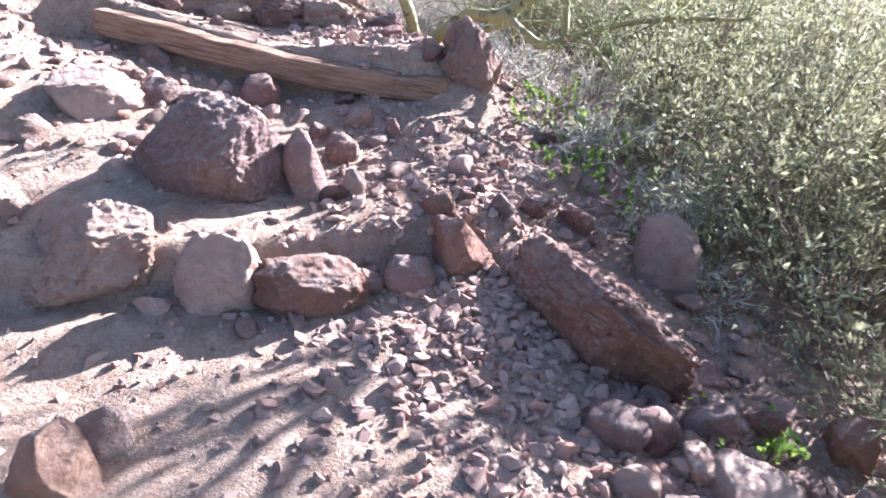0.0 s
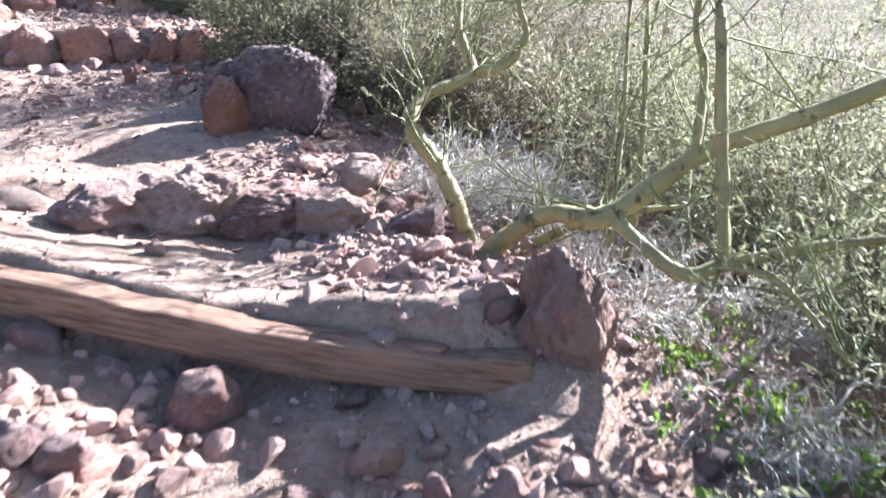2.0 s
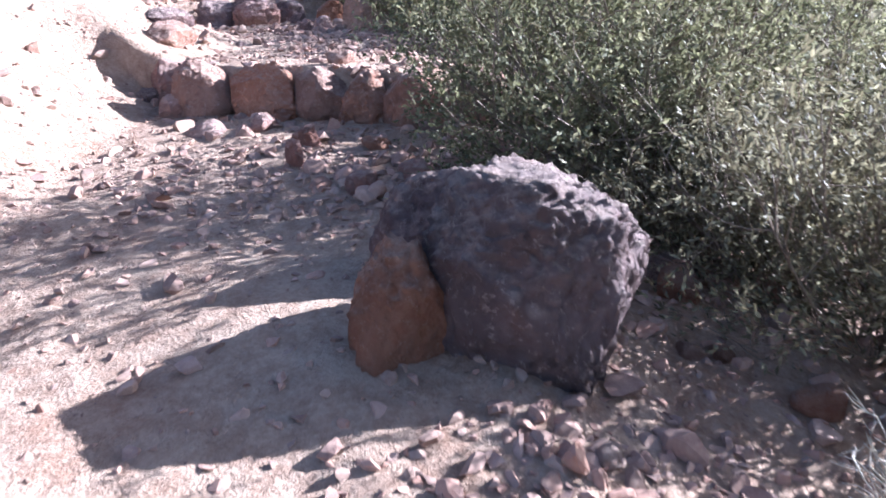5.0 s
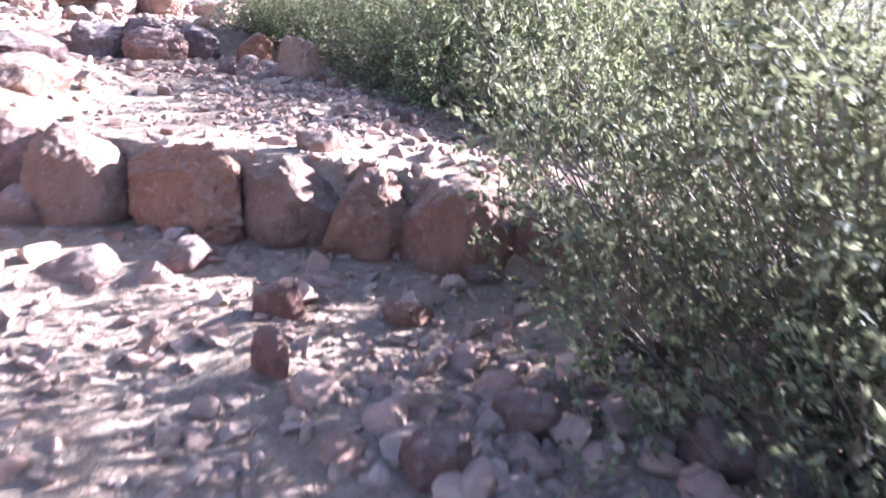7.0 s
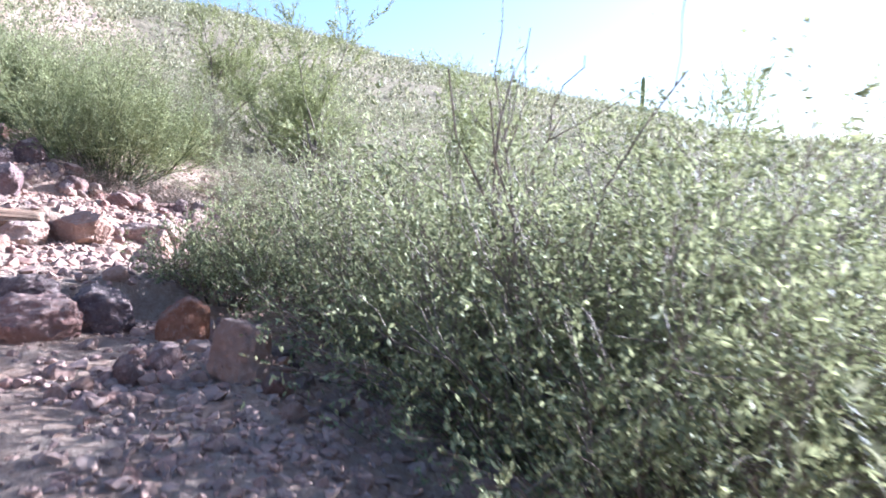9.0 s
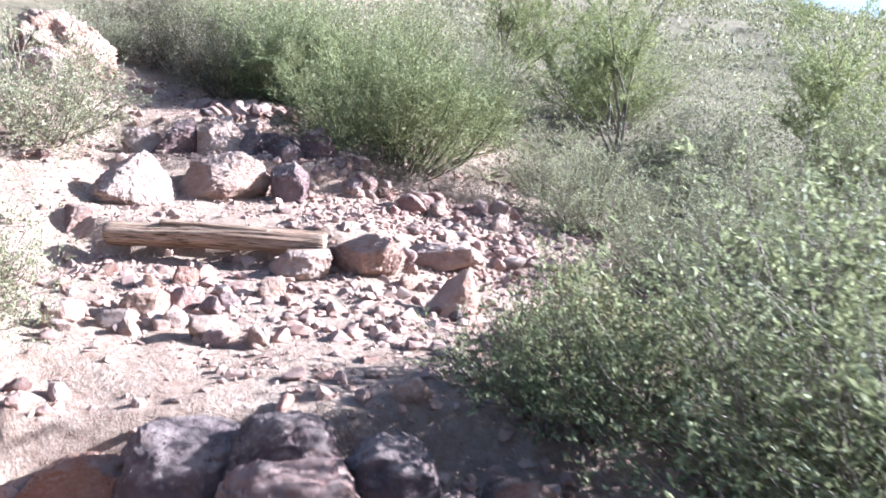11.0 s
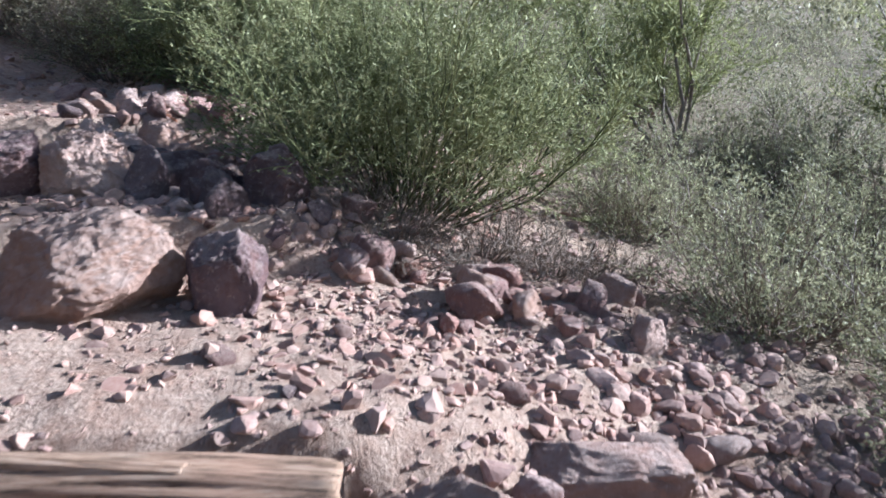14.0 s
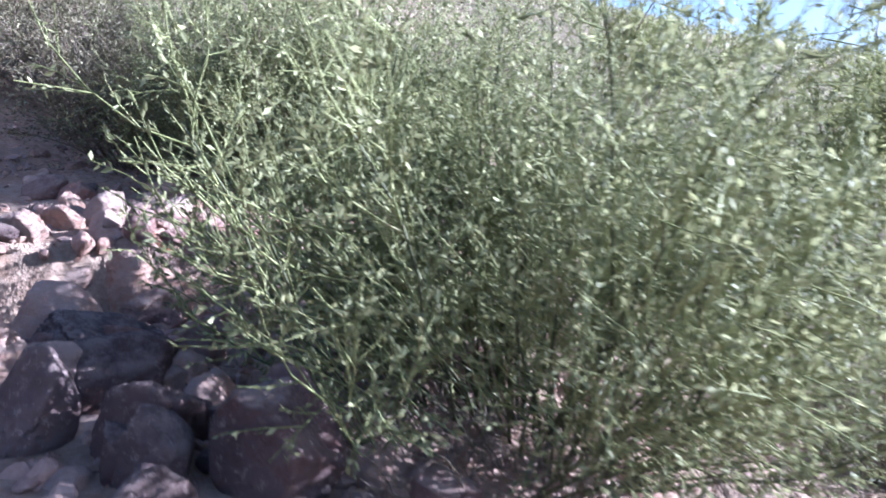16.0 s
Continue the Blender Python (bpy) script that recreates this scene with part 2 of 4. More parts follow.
def trail_lookup():
    p = np.array(TRAIL)
    seg = np.diff(p, axis=0)
    ln = np.hypot(seg[:, 0], seg[:, 1])
    s = np.concatenate([[0], np.cumsum(ln)])
    lev = np.array(TREND)
    return p, seg, ln, s, np.interp(lev[:, 0], p[:, 1], s), lev[:, 1]


TR = trail_lookup()


def trail_coords(x, y):
    """Station along the trail line and offset to its right."""
    p, seg, ln, s, st, lv = TR
    best = np.full(np.shape(x), 1e9)
    S = np.zeros(np.shape(x))
    D = np.zeros(np.shape(x))
    n = len(seg)
    for i in range(n):
        ux, uy = seg[i] / ln[i]
        a = (x - p[i, 0]) * ux + (y - p[i, 1]) * uy
        a = np.clip(a, -1e9 if i == 0 else 0.0, 1e9 if i == n - 1 else ln[i])
        qx, qy = x - p[i, 0] - a * ux, y - p[i, 1] - a * uy
        d2 = np.hypot(qx, qy)
        m = d2 < best
        best = np.where(m, d2, best)
        S = np.where(m, s[i] + a, S)
        D = np.where(m, np.where(qx * uy - qy * ux >= 0, d2, -d2), D)
    return S, D


def ground_height(x, y):
    x, y = np.asarray(x, float), np.asarray(y, float)
    st, lv = TR[4], TR[5]
    S, D = trail_coords(x, y)
    h = np.interp(S, st, lv)
    h = h + 0.16 * np.clip(S - st[-1], 0, 60) + 0.07 * np.minimum(S - st[0], 0).clip(-40, 0)
    wide = 0.035 + 1.3 * np.clip((np.maximum(D - 0.7, -D - 0.95)) / 1.2, 0, 1)
    for cx, cy, ux, uy, rise in STEPS:
        q = np.clip(((x - cx) * -uy + (y - cy) * ux) / wide * 0.5 + 0.5, 0, 1)
        h = h + rise * q * q * (3 - 2 * q)
    edge = np.interp(y, (2.0, 4.0, 5.2, 6.0, 7.5, 10.0, 13.0), (0.85, 0.8, 0.5, 0.5, 0.8, 0.8, 0.8))
    fall = np.interp(y, (2.0, 4.0, 6.0, 8.0, 11.0, 13.0), (0.22, 0.30, 0.30, 0.32, 0.22, 0.16))
    r = np.maximum(D - edge, 0)
    h = h - fall * np.minimum(r, 4.0) - 0.08 * np.clip(r - 4.0, 0, 9)
    bank = np.interp(y, (2.5, 3.4, 4.1, 4.6, 5.5), (0.0, 0.24, 0.27, 0.17, 0.0))
    h = h + bank * np.clip(-D, 0, 1.2)
    # the bare bank where the third row of stones ends
    n = (x + 4.1) * -0.966 + (y - 7.15) * -0.258
    h = h + np.interp(n, (0, 1.3, 2.2, 5.5), (0, 0.65, 0.65, 0)) * np.interp(y, (5.6, 6.4, 8.6, 9.6), (0, 1, 1, 0))
    l = np.maximum(-D - 1.05, 0)
    h = h + 0.30 * np.minimum(l, 4) + 0.22 * np.clip(l - 4, 0, 16)
    # the hills around: their rise in degrees, by the bearing from the trail's middle
    dx, dy = x + 5.0, y - 10.0
    dist = np.hypot(dx, dy)
    rise = np.interp(np.degrees(np.arctan2(dx, dy)), (-180, -130, -90, -32, -5, 12, 60, 120, 180), (-3, 8, 14.5, 13.5, 8.5, 5.2, 2, -3, -3))
    far = 1.9 + np.tan(np.radians(rise)) * np.minimum(dist, 130)
    q = np.clip((dist - 13) / 32, 0, 1)
    q = q * q * (3 - 2 * q)
    h = h * (1 - q) + far * q
    return h


# ---- mesh helpers ----
def fast_mesh(name, verts, faces, smooth=False):
    """A mesh from arrays; all faces have as many corners."""
    verts, faces = np.asarray(verts, np.float32), np.asarray(faces, np.int32)
    me = bpy.data.meshes.new(name)
    n, k = faces.shape
    me.vertices.add(len(verts))
    me.vertices.foreach_set("co", verts.ravel())
    me.loops.add(n * k)
    me.loops.foreach_set("vertex_index", faces.ravel())
    me.polygons.add(n)
    me.polygons.foreach_set("loop_start", np.arange(0, n * k, k, dtype=np.int32))
    me.polygons.foreach_set("use_smooth", np.full(n, smooth))
    me.update(calc_edges=True)
    me.validate()
    return me


def place(name, mesh, material, m=None):
    ob = new(name, mesh)
    if not mesh.materials:
        mesh.materials.append(material)
    if m is not None:
        ob.matrix_world = m
    return ob


def part(name, mesh, material, parent, label=""):
    ob = place(name, mesh, material)
    ob.parent = parent
    return tagged(ob, label) if label else ob


def hash_noise(x, y, seed=0):
    """Smooth value noise in the plane."""
    xi, yi = np.floor(x).astype(np.int64), np.floor(y).astype(np.int64)
    fx, fy = x - xi, y - yi
    fx, fy = fx * fx * (3 - 2 * fx), fy * fy * (3 - 2 * fy)

    def rnd(a, b):
        v = (a * 374761393 + b * 668265263 + seed * 974711) & 0x7FFFFFFF
        v = ((v ^ (v >> 13)) * 1274126177) & 0x7FFFFFFF
        return ((v ^ (v >> 16)) & 0xFFFF) / 65535.0 - 0.5
    a, b, c, d = rnd(xi, yi), rnd(xi + 1, yi), rnd(xi, yi + 1), rnd(xi + 1, yi + 1)
    return (a * (1 - fx) + b * fx) * (1 - fy) + (c * (1 - fx) + d * fx) * fy


def surface(x, y):
    """The ground with its bumps."""
    x, y = np.asarray(x, float), np.asarray(y, float)
    h = ground_height(x, y)
    S, D = trail_coords(x, y)
    rough = 0.55 + 0.6 * np.clip((np.abs(D) - 0.6) / 0.6, 0, 1)
    h = h + rough * (0.10 * hash_noise(x * 1.3, y * 1.3, 1) + 0.05 * hash_noise(x * 3.7, y * 3.7, 2) + 0.03 * hash_noise(x * 9, y * 9, 3) + 0.02 * hash_noise(x * 19, y * 19, 4))
    far = np.clip((np.abs(D) - 8) / 30, 0, 1)
    return h + far * (1.6 * hash_noise(x * 0.05, y * 0.05, 5) + 1.6 * hash_noise(x * 0.13, y * 0.13, 6) + 3.0 * np.clip((np.abs(D) - 40) / 60, 0, 1) * hash_noise(x * 0.017, y * 0.017, 7))


def ico(level):
    bm = bmesh.new()
    bmesh.ops.create_icosphere(bm, subdivisions=level, radius=1.0)
    v = np.array([p.co[:] for p in bm.verts])
    f = np.array([[q.index for q in p.verts] for p in bm.faces])
    bm.free()
    return v, f


ICO = {k: ico(k) for k in (1, 2, 3, 4, 5, 6)}


def chipped(level, rng, cuts, keep, lump=0.0, square=1.0):
    """A unit stone: a blunt block with lumps, large and small flats broken off it and a fine grain."""
    v, f = ICO[level]
    v = np.sign(v) * np.abs(v) ** square
    shift = Vector(rng.uniform(-50, 50, 3))
    if lump:
        for i in range(len(v)):
            p = Vector(v[i])
            v[i] *= 1 + lump * (0.8 * noise.noise(p * 1.3 + shift) + 0.5 * noise.noise(p * 2.9 - shift))
    for k in range(cuts + (26 if lump else 0)):
        n = rng.normal(size=3)
        n /= np.linalg.norm(n)
        reach = (v @ n).max()
        over = v @ n - reach * (rng.uniform(*keep) if k < cuts else rng.uniform(0.84, 0.97))
        v -= np.maximum(over, 0)[:, None] * n * 0.96
    if lump:
        for i in range(len(v)):
            p = Vector(v[i])
            near = noise.voronoi(p * 3.4 + shift)[0]
            fine = noise.voronoi(p * 8.5 - shift)[0]
            k = -0.14 * max(0.0, 0.16 - (near[1] - near[0])) / 0.16 + 0.20 * (near[0] - 0.35) - 0.05 * max(0.0, 0.2 - (fine[1] - fine[0])) / 0.2
            k += 0.16 * noise.noise(p * 6.0 + shift) - 0.16 * abs(noise.noise(p * 11.0 - shift)) + 0.12 * noise.noise(p * 23.0 + shift)
            v[i] *= 1 + lump * k
    v -= (v.max(0) + v.min(0)) / 2
    v /= (v.max(0) - v.min(0)) / 2
    return v, f


def rock(kind, label, x, y, w, d, h, yaw, seed, lump=0.3, sink=0.4, keep=(0.48, 0.86), square=0.8, name="rock", lift=0.0, taper=0.2, tip=0.0):
    """One stone of that width, depth and visible height, bedded in the ground."""
    rng = np.random.default_rng(seed + 1000)
    big = max(w, d) > 0.3
    v, f = chipped(6 if max(w, d) > 0.5 else 5 if big else 4, rng, 12, keep, lump, square)
    up = (v[:, 2] + 1) / 2
    v[:, :2] *= 1 - taper * up[:, None]
    v[:, 0] += tip * up
    full = h * (1 + sink)
    v = v * np.array([w / 2, d / 2, full / 2])
    a = radians(yaw)
    fx, fy = x + math.sin(a) * d * 0.45, y - math.cos(a) * d * 0.45
    g = float(min(surface(x, y), surface(fx, fy))) + lift
    ob = place(name, fast_mesh(name, v, f, True), ROCKS[kind], pose(x, y, g + h - full / 2, rng.uniform(-6, 6), rng.uniform(-6, 6), yaw + rng.uniform(-8, 8)))
    return tagged(ob, label, "rock", "rocks along the trail")


# ---- plants ----
def unit(v):
    return v / np.maximum(np.linalg.norm(v, axis=-1, keepdims=True), 1e-9)


def grow(rng, start, way, length, k, wiggle, lift):
    """Twigs as rows of points: they start somewhere, wander and bend up or down."""
    pts = [start]
    way = unit(way)
    step = (length / (k - 1))[:, None]
    for _ in range(k - 1):
        start = start + way * step
        pts.append(start)
        way = unit(way + rng.normal(size=way.shape) * wiggle + np.array([0, 0, lift]))
    return np.stack(pts, 1)


def tubes(pts, r0, r1, sides=3):
    n, k, _ = pts.shape
    t = unit(np.gradient(pts, axis=1))
    ref = np.where(np.abs(t[..., 2:3]) > 0.8, np.array([1.0, 0.13, 0.0]), np.array([0.0, 0.17, 1.0]))
    a = unit(np.cross(t, ref))
    b = np.cross(t, a)
    rad = (r0[:, None] + (r1 - r0)[:, None] * np.linspace(0, 1, k)[None])[..., None]
    rings = [pts + rad * (math.cos(q) * a + math.sin(q) * b) for q in np.arange(sides) * 2 * math.pi / sides]
    v = np.stack(rings, 2).reshape(-1, 3)
    i = np.arange(n)[:, None, None] * (k * sides) + np.arange(k - 1)[None, :, None] * sides + np.arange(sides)[None, None, :]
    j = i - np.arange(sides) + (np.arange(sides) + 1) % sides
    return v, np.stack([i, j, j + sides, i + sides], -1).reshape(-1, 4)


def blades(rng, at, way, length, width):
    """Small pointed leaves."""
    way = unit(way)
    side = unit(np.cross(way, rng.normal(size=way.shape)))
    bow = unit(np.cross(way, side)) * (rng.uniform(-0.2, 0.2, len(at)) * length)[:, None]
    L, W = length[:, None], width[:, None]
    v = np.stack([at, at + way * L * 0.45 + side * W * 0.5 + bow, at + way * L, at + way * L * 0.55 - side * W * 0.5 + bow], 1).reshape(-1, 3)
    return v, np.arange(len(at) * 4).reshape(-1, 4)


def joined(pieces):
    v, f, n = [], [], 0
    for a, b in pieces:
        v.append(a)
        f.append(b + n)
        n += len(a)
    return np.concatenate(v), np.concatenate(f)


def off(rng, pts, per, lo=0.22):
    """Places and ways for twigs that leave other twigs."""
    n, k, _ = pts.shape
    i = np.repeat(np.arange(n), per)
    u = rng.uniform(lo, 1.0, len(i)) * (k - 1.001)
    j = u.astype(int)
    fr = (u - j)[:, None]
    at = pts[i, j] * (1 - fr) + pts[i, j + 1] * fr
    return at, unit(pts[i, j + 1] - pts[i, j])


def shrub(label, x, y, seed, height=1.3, spread=1.0, stems=50, twigs=12, twiglets=6, leaves=6, leaf=(0.016, 0.006), wood=None, green=None,
          lean=(0, 0), fan=0.85, upright=0.10, name="shrub", category="shrub", stem=0.007, wiggle=0.16, foot=0.14, group="shrubs beside the trail", fine=False, bare=0.26, bough=None):
    """A shrub of many thin stems from one foot, with twigs and small leaves."""
    rng = np.random.default_rng(seed)
    a = rng.uniform(0, 2 * math.pi, stems)
    tilt = np.sqrt(rng.uniform(0.0, 1, stems)) * fan * 1.25
    way = np.stack([np.cos(a) * np.sin(tilt) + lean[0], np.sin(a) * np.sin(tilt) + lean[1], np.cos(tilt)], 1)
    start = np.stack([np.cos(a) * foot * rng.uniform(0, 1, stems), np.sin(a) * foot * rng.uniform(0, 1, stems), np.full(stems, -0.06 - 0.2 * foot)], 1)
    ln = height * rng.uniform(0.6, 1.1, stems) * (1 - 0.32 * np.sin(tilt) * spread)
    s1 = grow(rng, start, way, ln, 8, wiggle, upright)
    at, w1 = off(rng, s1, twigs, bare)
    s2 = grow(rng, at, w1 + rng.normal(size=w1.shape) * 0.55 + np.array([0, 0, 0.15]), height * rng.uniform(0.12, 0.34, len(at)), 5, wiggle * 1.3, upright)
    at, w2 = off(rng, s2, twiglets)
    s3 = grow(rng, at, w2 + rng.normal(size=w2.shape) * 0.7, height * rng.uniform(0.05, 0.13, len(at)), 3, 0.2, 0.0)
    root = tagged(new(name), label, category, group)
    root.matrix_world = pose(x, y, float(surface(x, y)), 0, 0, 0)
    wood_parts = [tubes(s1, rng.uniform(0.7, 1.5, stems) * stem, np.full(stems, stem * 0.35)),
                  tubes(s2, np.full(len(s2), stem * 0.38), np.full(len(s2), stem * 0.2))]
    if fine:
        tagged(part("branchwork", fast_mesh("branchwork", *wood_parts.pop(0), True), bough or wood, root), kind="stuff")
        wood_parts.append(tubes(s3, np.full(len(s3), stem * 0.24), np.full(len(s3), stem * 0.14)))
    tagged(part("twigwork", fast_mesh("twigwork", *joined(wood_parts), True), wood or TWIG, root), kind="stuff")
    if leaves:
        at, w3 = off(rng, s3, leaves)
        size = rng.uniform(0.65, 1.55, len(at))
        tagged(part("foliage", fast_mesh("foliage", *blades(rng, at, w3 + rng.normal(size=w3.shape) * 0.55, size * leaf[0], size * leaf[1])), green or LEAF_GREEN, root), kind="stuff")
    return root


def limb_mesh(points, radii, sides=10, fine=7, knots=0.12, seed=0):
    """A branch through a few points, rounded between them, with an uneven skin."""
    rng = np.random.default_rng(seed)
    p = np.array(points, float)
    p = np.concatenate([[2 * p[0] - p[1]], p, [2 * p[-1] - p[-2]]])
    pts, rad = [], []
    for i in range(1, len(p) - 2):
        for u in np.arange(fine) / fine:
            a, b, c, d = p[i - 1], p[i], p[i + 1], p[i + 2]
            pts.append(0.5 * (2 * b + (c - a) * u + (2 * a - 5 * b + 4 * c - d) * u * u + (3 * b - a - 3 * c + d) * u ** 3))
            rad.append(radii[i - 1] * (1 - u) + radii[i] * u)
    pts.append(p[-2])
    rad.append(radii[-1])
    pts, rad = np.array(pts), np.array(rad)
    k = len(pts)
    v, f = tubes(pts[None], np.ones(1), np.ones(1), sides)
    core = np.repeat(pts, sides, 0)
    swell = np.repeat(rad * (1 + knots * rng.normal(size=k)), sides) * (1 + 0.08 * rng.normal(size=k * sides))
    v = core + (v - core) * swell[:, None]
    return v, f


# ---- the ground: one sheet from the trail to the far slopes ----
def axis_steps(lo, hi, fine, reach):
    mid = np.arange(lo, hi + fine, fine)
    grow_by = []
    s, at = fine, 0.0
    while at < reach:
        s *= 1.16
        at += s
        grow_by.append(at)
    out = np.array(grow_by)
    return np.concatenate([(mid[0] - out)[::-1], mid, mid[-1] + out])


def build_ground():
    u, v = axis_steps(-1.5, 19.0, 0.045, 600), axis_steps(-2.2, 5.0, 0.045, 600)
    U, V = np.meshgrid(u, v, indexing="ij")
    X, Y = -0.6 * U + 0.8 * V, 0.8 * U + 0.6 * V
    Z = surface(X, Y)
    n, m = U.shape
    i = np.arange(n - 1)[:, None] * m + np.arange(m - 1)[None]
    f = np.stack([i, i + m, i + m + 1, i + 1], -1)[..., ::-1].reshape(-1, 4)
    me = fast_mesh("ground", np.stack([X, Y, Z], -1).reshape(-1, 3), f, True)
    S, D = trail_coords(X, Y)
    litter = np.clip((np.abs(D - 0.2) - 1.7) / 2.5, 0, 1).ravel()
    me.attributes.new("litter", "FLOAT", "POINT").data.foreach_set("value", litter.astype(np.float32))
    ob = place("ground", me, DIRT)
    return tagged(ob, "pinkish tan desert dirt with grit and loose stones", "ground", kind="structure")


build_ground()


# ---- step timbers ----
def timber(label, name, a, b, wide, tall, material, seed, round_log=False, sag=0.0, under=None):
    """A timber laid across the trail from a to b (ends of its axis)."""
    rng = np.random.default_rng(seed)
    a, b = Vector(a), Vector(b)
    ln = (b - a).length
    k, s = 90, 64
    prof = []
    for q in range(s):
        t = 2 * math.pi * q / s
        c, sn = math.cos(t), math.sin(t)
        e = 1.0 if round_log else 0.34
        prof.append((math.copysign(abs(c) ** e, c) * wide / 2, math.copysign(abs(sn) ** e, sn) * tall / 2))
    ph = rng.uniform(0, 40)
    splits = [(rng.uniform(0, 2 * math.pi), rng.uniform(0.06, 0.16), rng.uniform(0, 9)) for _ in range(9)]
    v = []
    for i in range(k):
        x = ln * (i / (k - 1) - 0.5)
        end = min(i, k - 1 - i)
        shrink = 1 - 0.10 * max(0, 2 - end) / 2
        for j, (py, pz) in enumerate(prof):
            w = 1 + (0.14 if round_log else 0.06) * noise.noise(Vector((x * 2.2, py * 9 + ph, pz * 9)))
            g = 0.5 * noise.noise(Vector((x * 0.9, py * 42 + ph, pz * 42 + ph)))
            w -= (0.5 if round_log else 0.08) * max(0.0, g)
            for at, deep, o in splits if round_log else ():
                turn = (2 * math.pi * j / s - at - 0.35 * noise.noise(Vector((x * 1.3, o, 0.0))) + math.pi) % (2 * math.pi) - math.pi
                w -= deep * math.exp(-(turn / 0.07) ** 2) * min(1.0, max(0.0, 0.6 + 1.6 * noise.noise(Vector((x * 1.7, o, 4.0)))))
            chip = 0.055 * max(0.0, noise.noise(Vector((x * 3.1 + ph, 3.0, 1.0))) - 0.12) if pz > 0 and not round_log else 0.0
            bow = sag * (1 - (2 * x / ln) ** 2) + 0.012 * math.sin(x * 3 + ph)
            v.append((x + 0.02 * noise.noise(Vector((py * 20, pz * 20, end))) * (end == 0), py * w * shrink + 0.6 * bow, pz * w * shrink - chip + bow))
    v += [(-ln / 2, 0, 0), (ln / 2, 0, 0)]
    faces = [[i * s + j, i * s + (j + 1) % s, (i + 1) * s + (j + 1) % s, (i + 1) * s + j] for i in range(k - 1) for j in range(s)]
    faces += [[k * s, (j + 1) % s, j] for j in range(s)] + [[k * s + 1, (k - 1) * s + j, (k - 1) * s + (j + 1) % s] for j in range(s)]
    me = bpy.data.meshes.new(name)
    me.from_pydata(v, [], faces)
    for p in me.polygons:
        p.use_smooth = True
    d = (b - a).normalized()
    yaw, pitch = math.degrees(math.atan2(d.y, d.x)), -math.degrees(math.asin(d.z))
    mid = (a + b) / 2
    ob = place(name, me, material, pose(mid.x, mid.y, mid.z, 0, pitch, yaw))
    if under:
        ob.parent = under
        ob.matrix_parent_inverse = under.matrix_world.inverted()
        return ob
    return tagged(ob, label, "log")


step = timber("squared brown timber with chipped top edge forming a trail step", "timber_step", (-1.88, 4.03, 1.195), (-0.05, 4.01, 0.905), 0.12, 0.135, TIMBER, 3, sag=-0.03)
timber("", "splinter", (-0.95, 3.99, 1.068), (-0.30, 3.99, 0.966), 0.045, 0.024, TIMBER, 8, under=step)
log = timber("weathered grey split log forming a trail step", "log_step", (-9.10, 11.93, 2.31), (-7.80, 12.79, 2.255), 0.18, 0.17, OLD_LOG, 5, True)
timber("", "split_slab", (-8.75, 12.13, 2.375), (-8.12, 12.56, 2.345), 0.07, 0.045, OLD_LOG, 6, True, under=log)

# ---- large stones ----
rock("o", "long tilted brown slab edging the gravel slope", 0.55, 2.42, 0.34, 1.02, 0.30, 33, 201, 0.34, keep=(0.66, 0.94), square=0.8, taper=0.2)
rock("t", "upright jagged pinkish rock at the timber's end", 0.10, 4.17, 0.46, 0.38, 0.40, 22, 217, 0.5, keep=(0.68, 0.94), square=0.85, taper=0.42, tip=-0.36)
rock("d", "large dark boulder with a pale lichened top beside the trail", -1.45, 6.27, 0.64, 0.62, 0.47, 12, 203, 0.3, keep=(0.72, 0.95), square=0.62, taper=0.12)
rock("o", "orange stained rock leaning on the dark boulder", -1.74, 6.04, 0.32, 0.34, 0.34, 20, 204, 0.35, keep=(0.66, 0.93), tip=0.25)
rock("d", "dark stone behind the large boulder", -1.90, 6.50, 0.44, 0.38, 0.34, 20, 205, 0.34, keep=(0.66, 0.93), taper=0.3, tip=0.25)
rock("p", "pale outcrop of broken rock above the trail", -13.8, 14.1, 1.5, 1.1, 0.85, 60, 206, 0.6, keep=(0.6, 0.92))
rock("p", "pale broken rock on the upper bank", -12.6, 13.3, 0.8, 0.6, 0.45, 40, 207, 0.35)


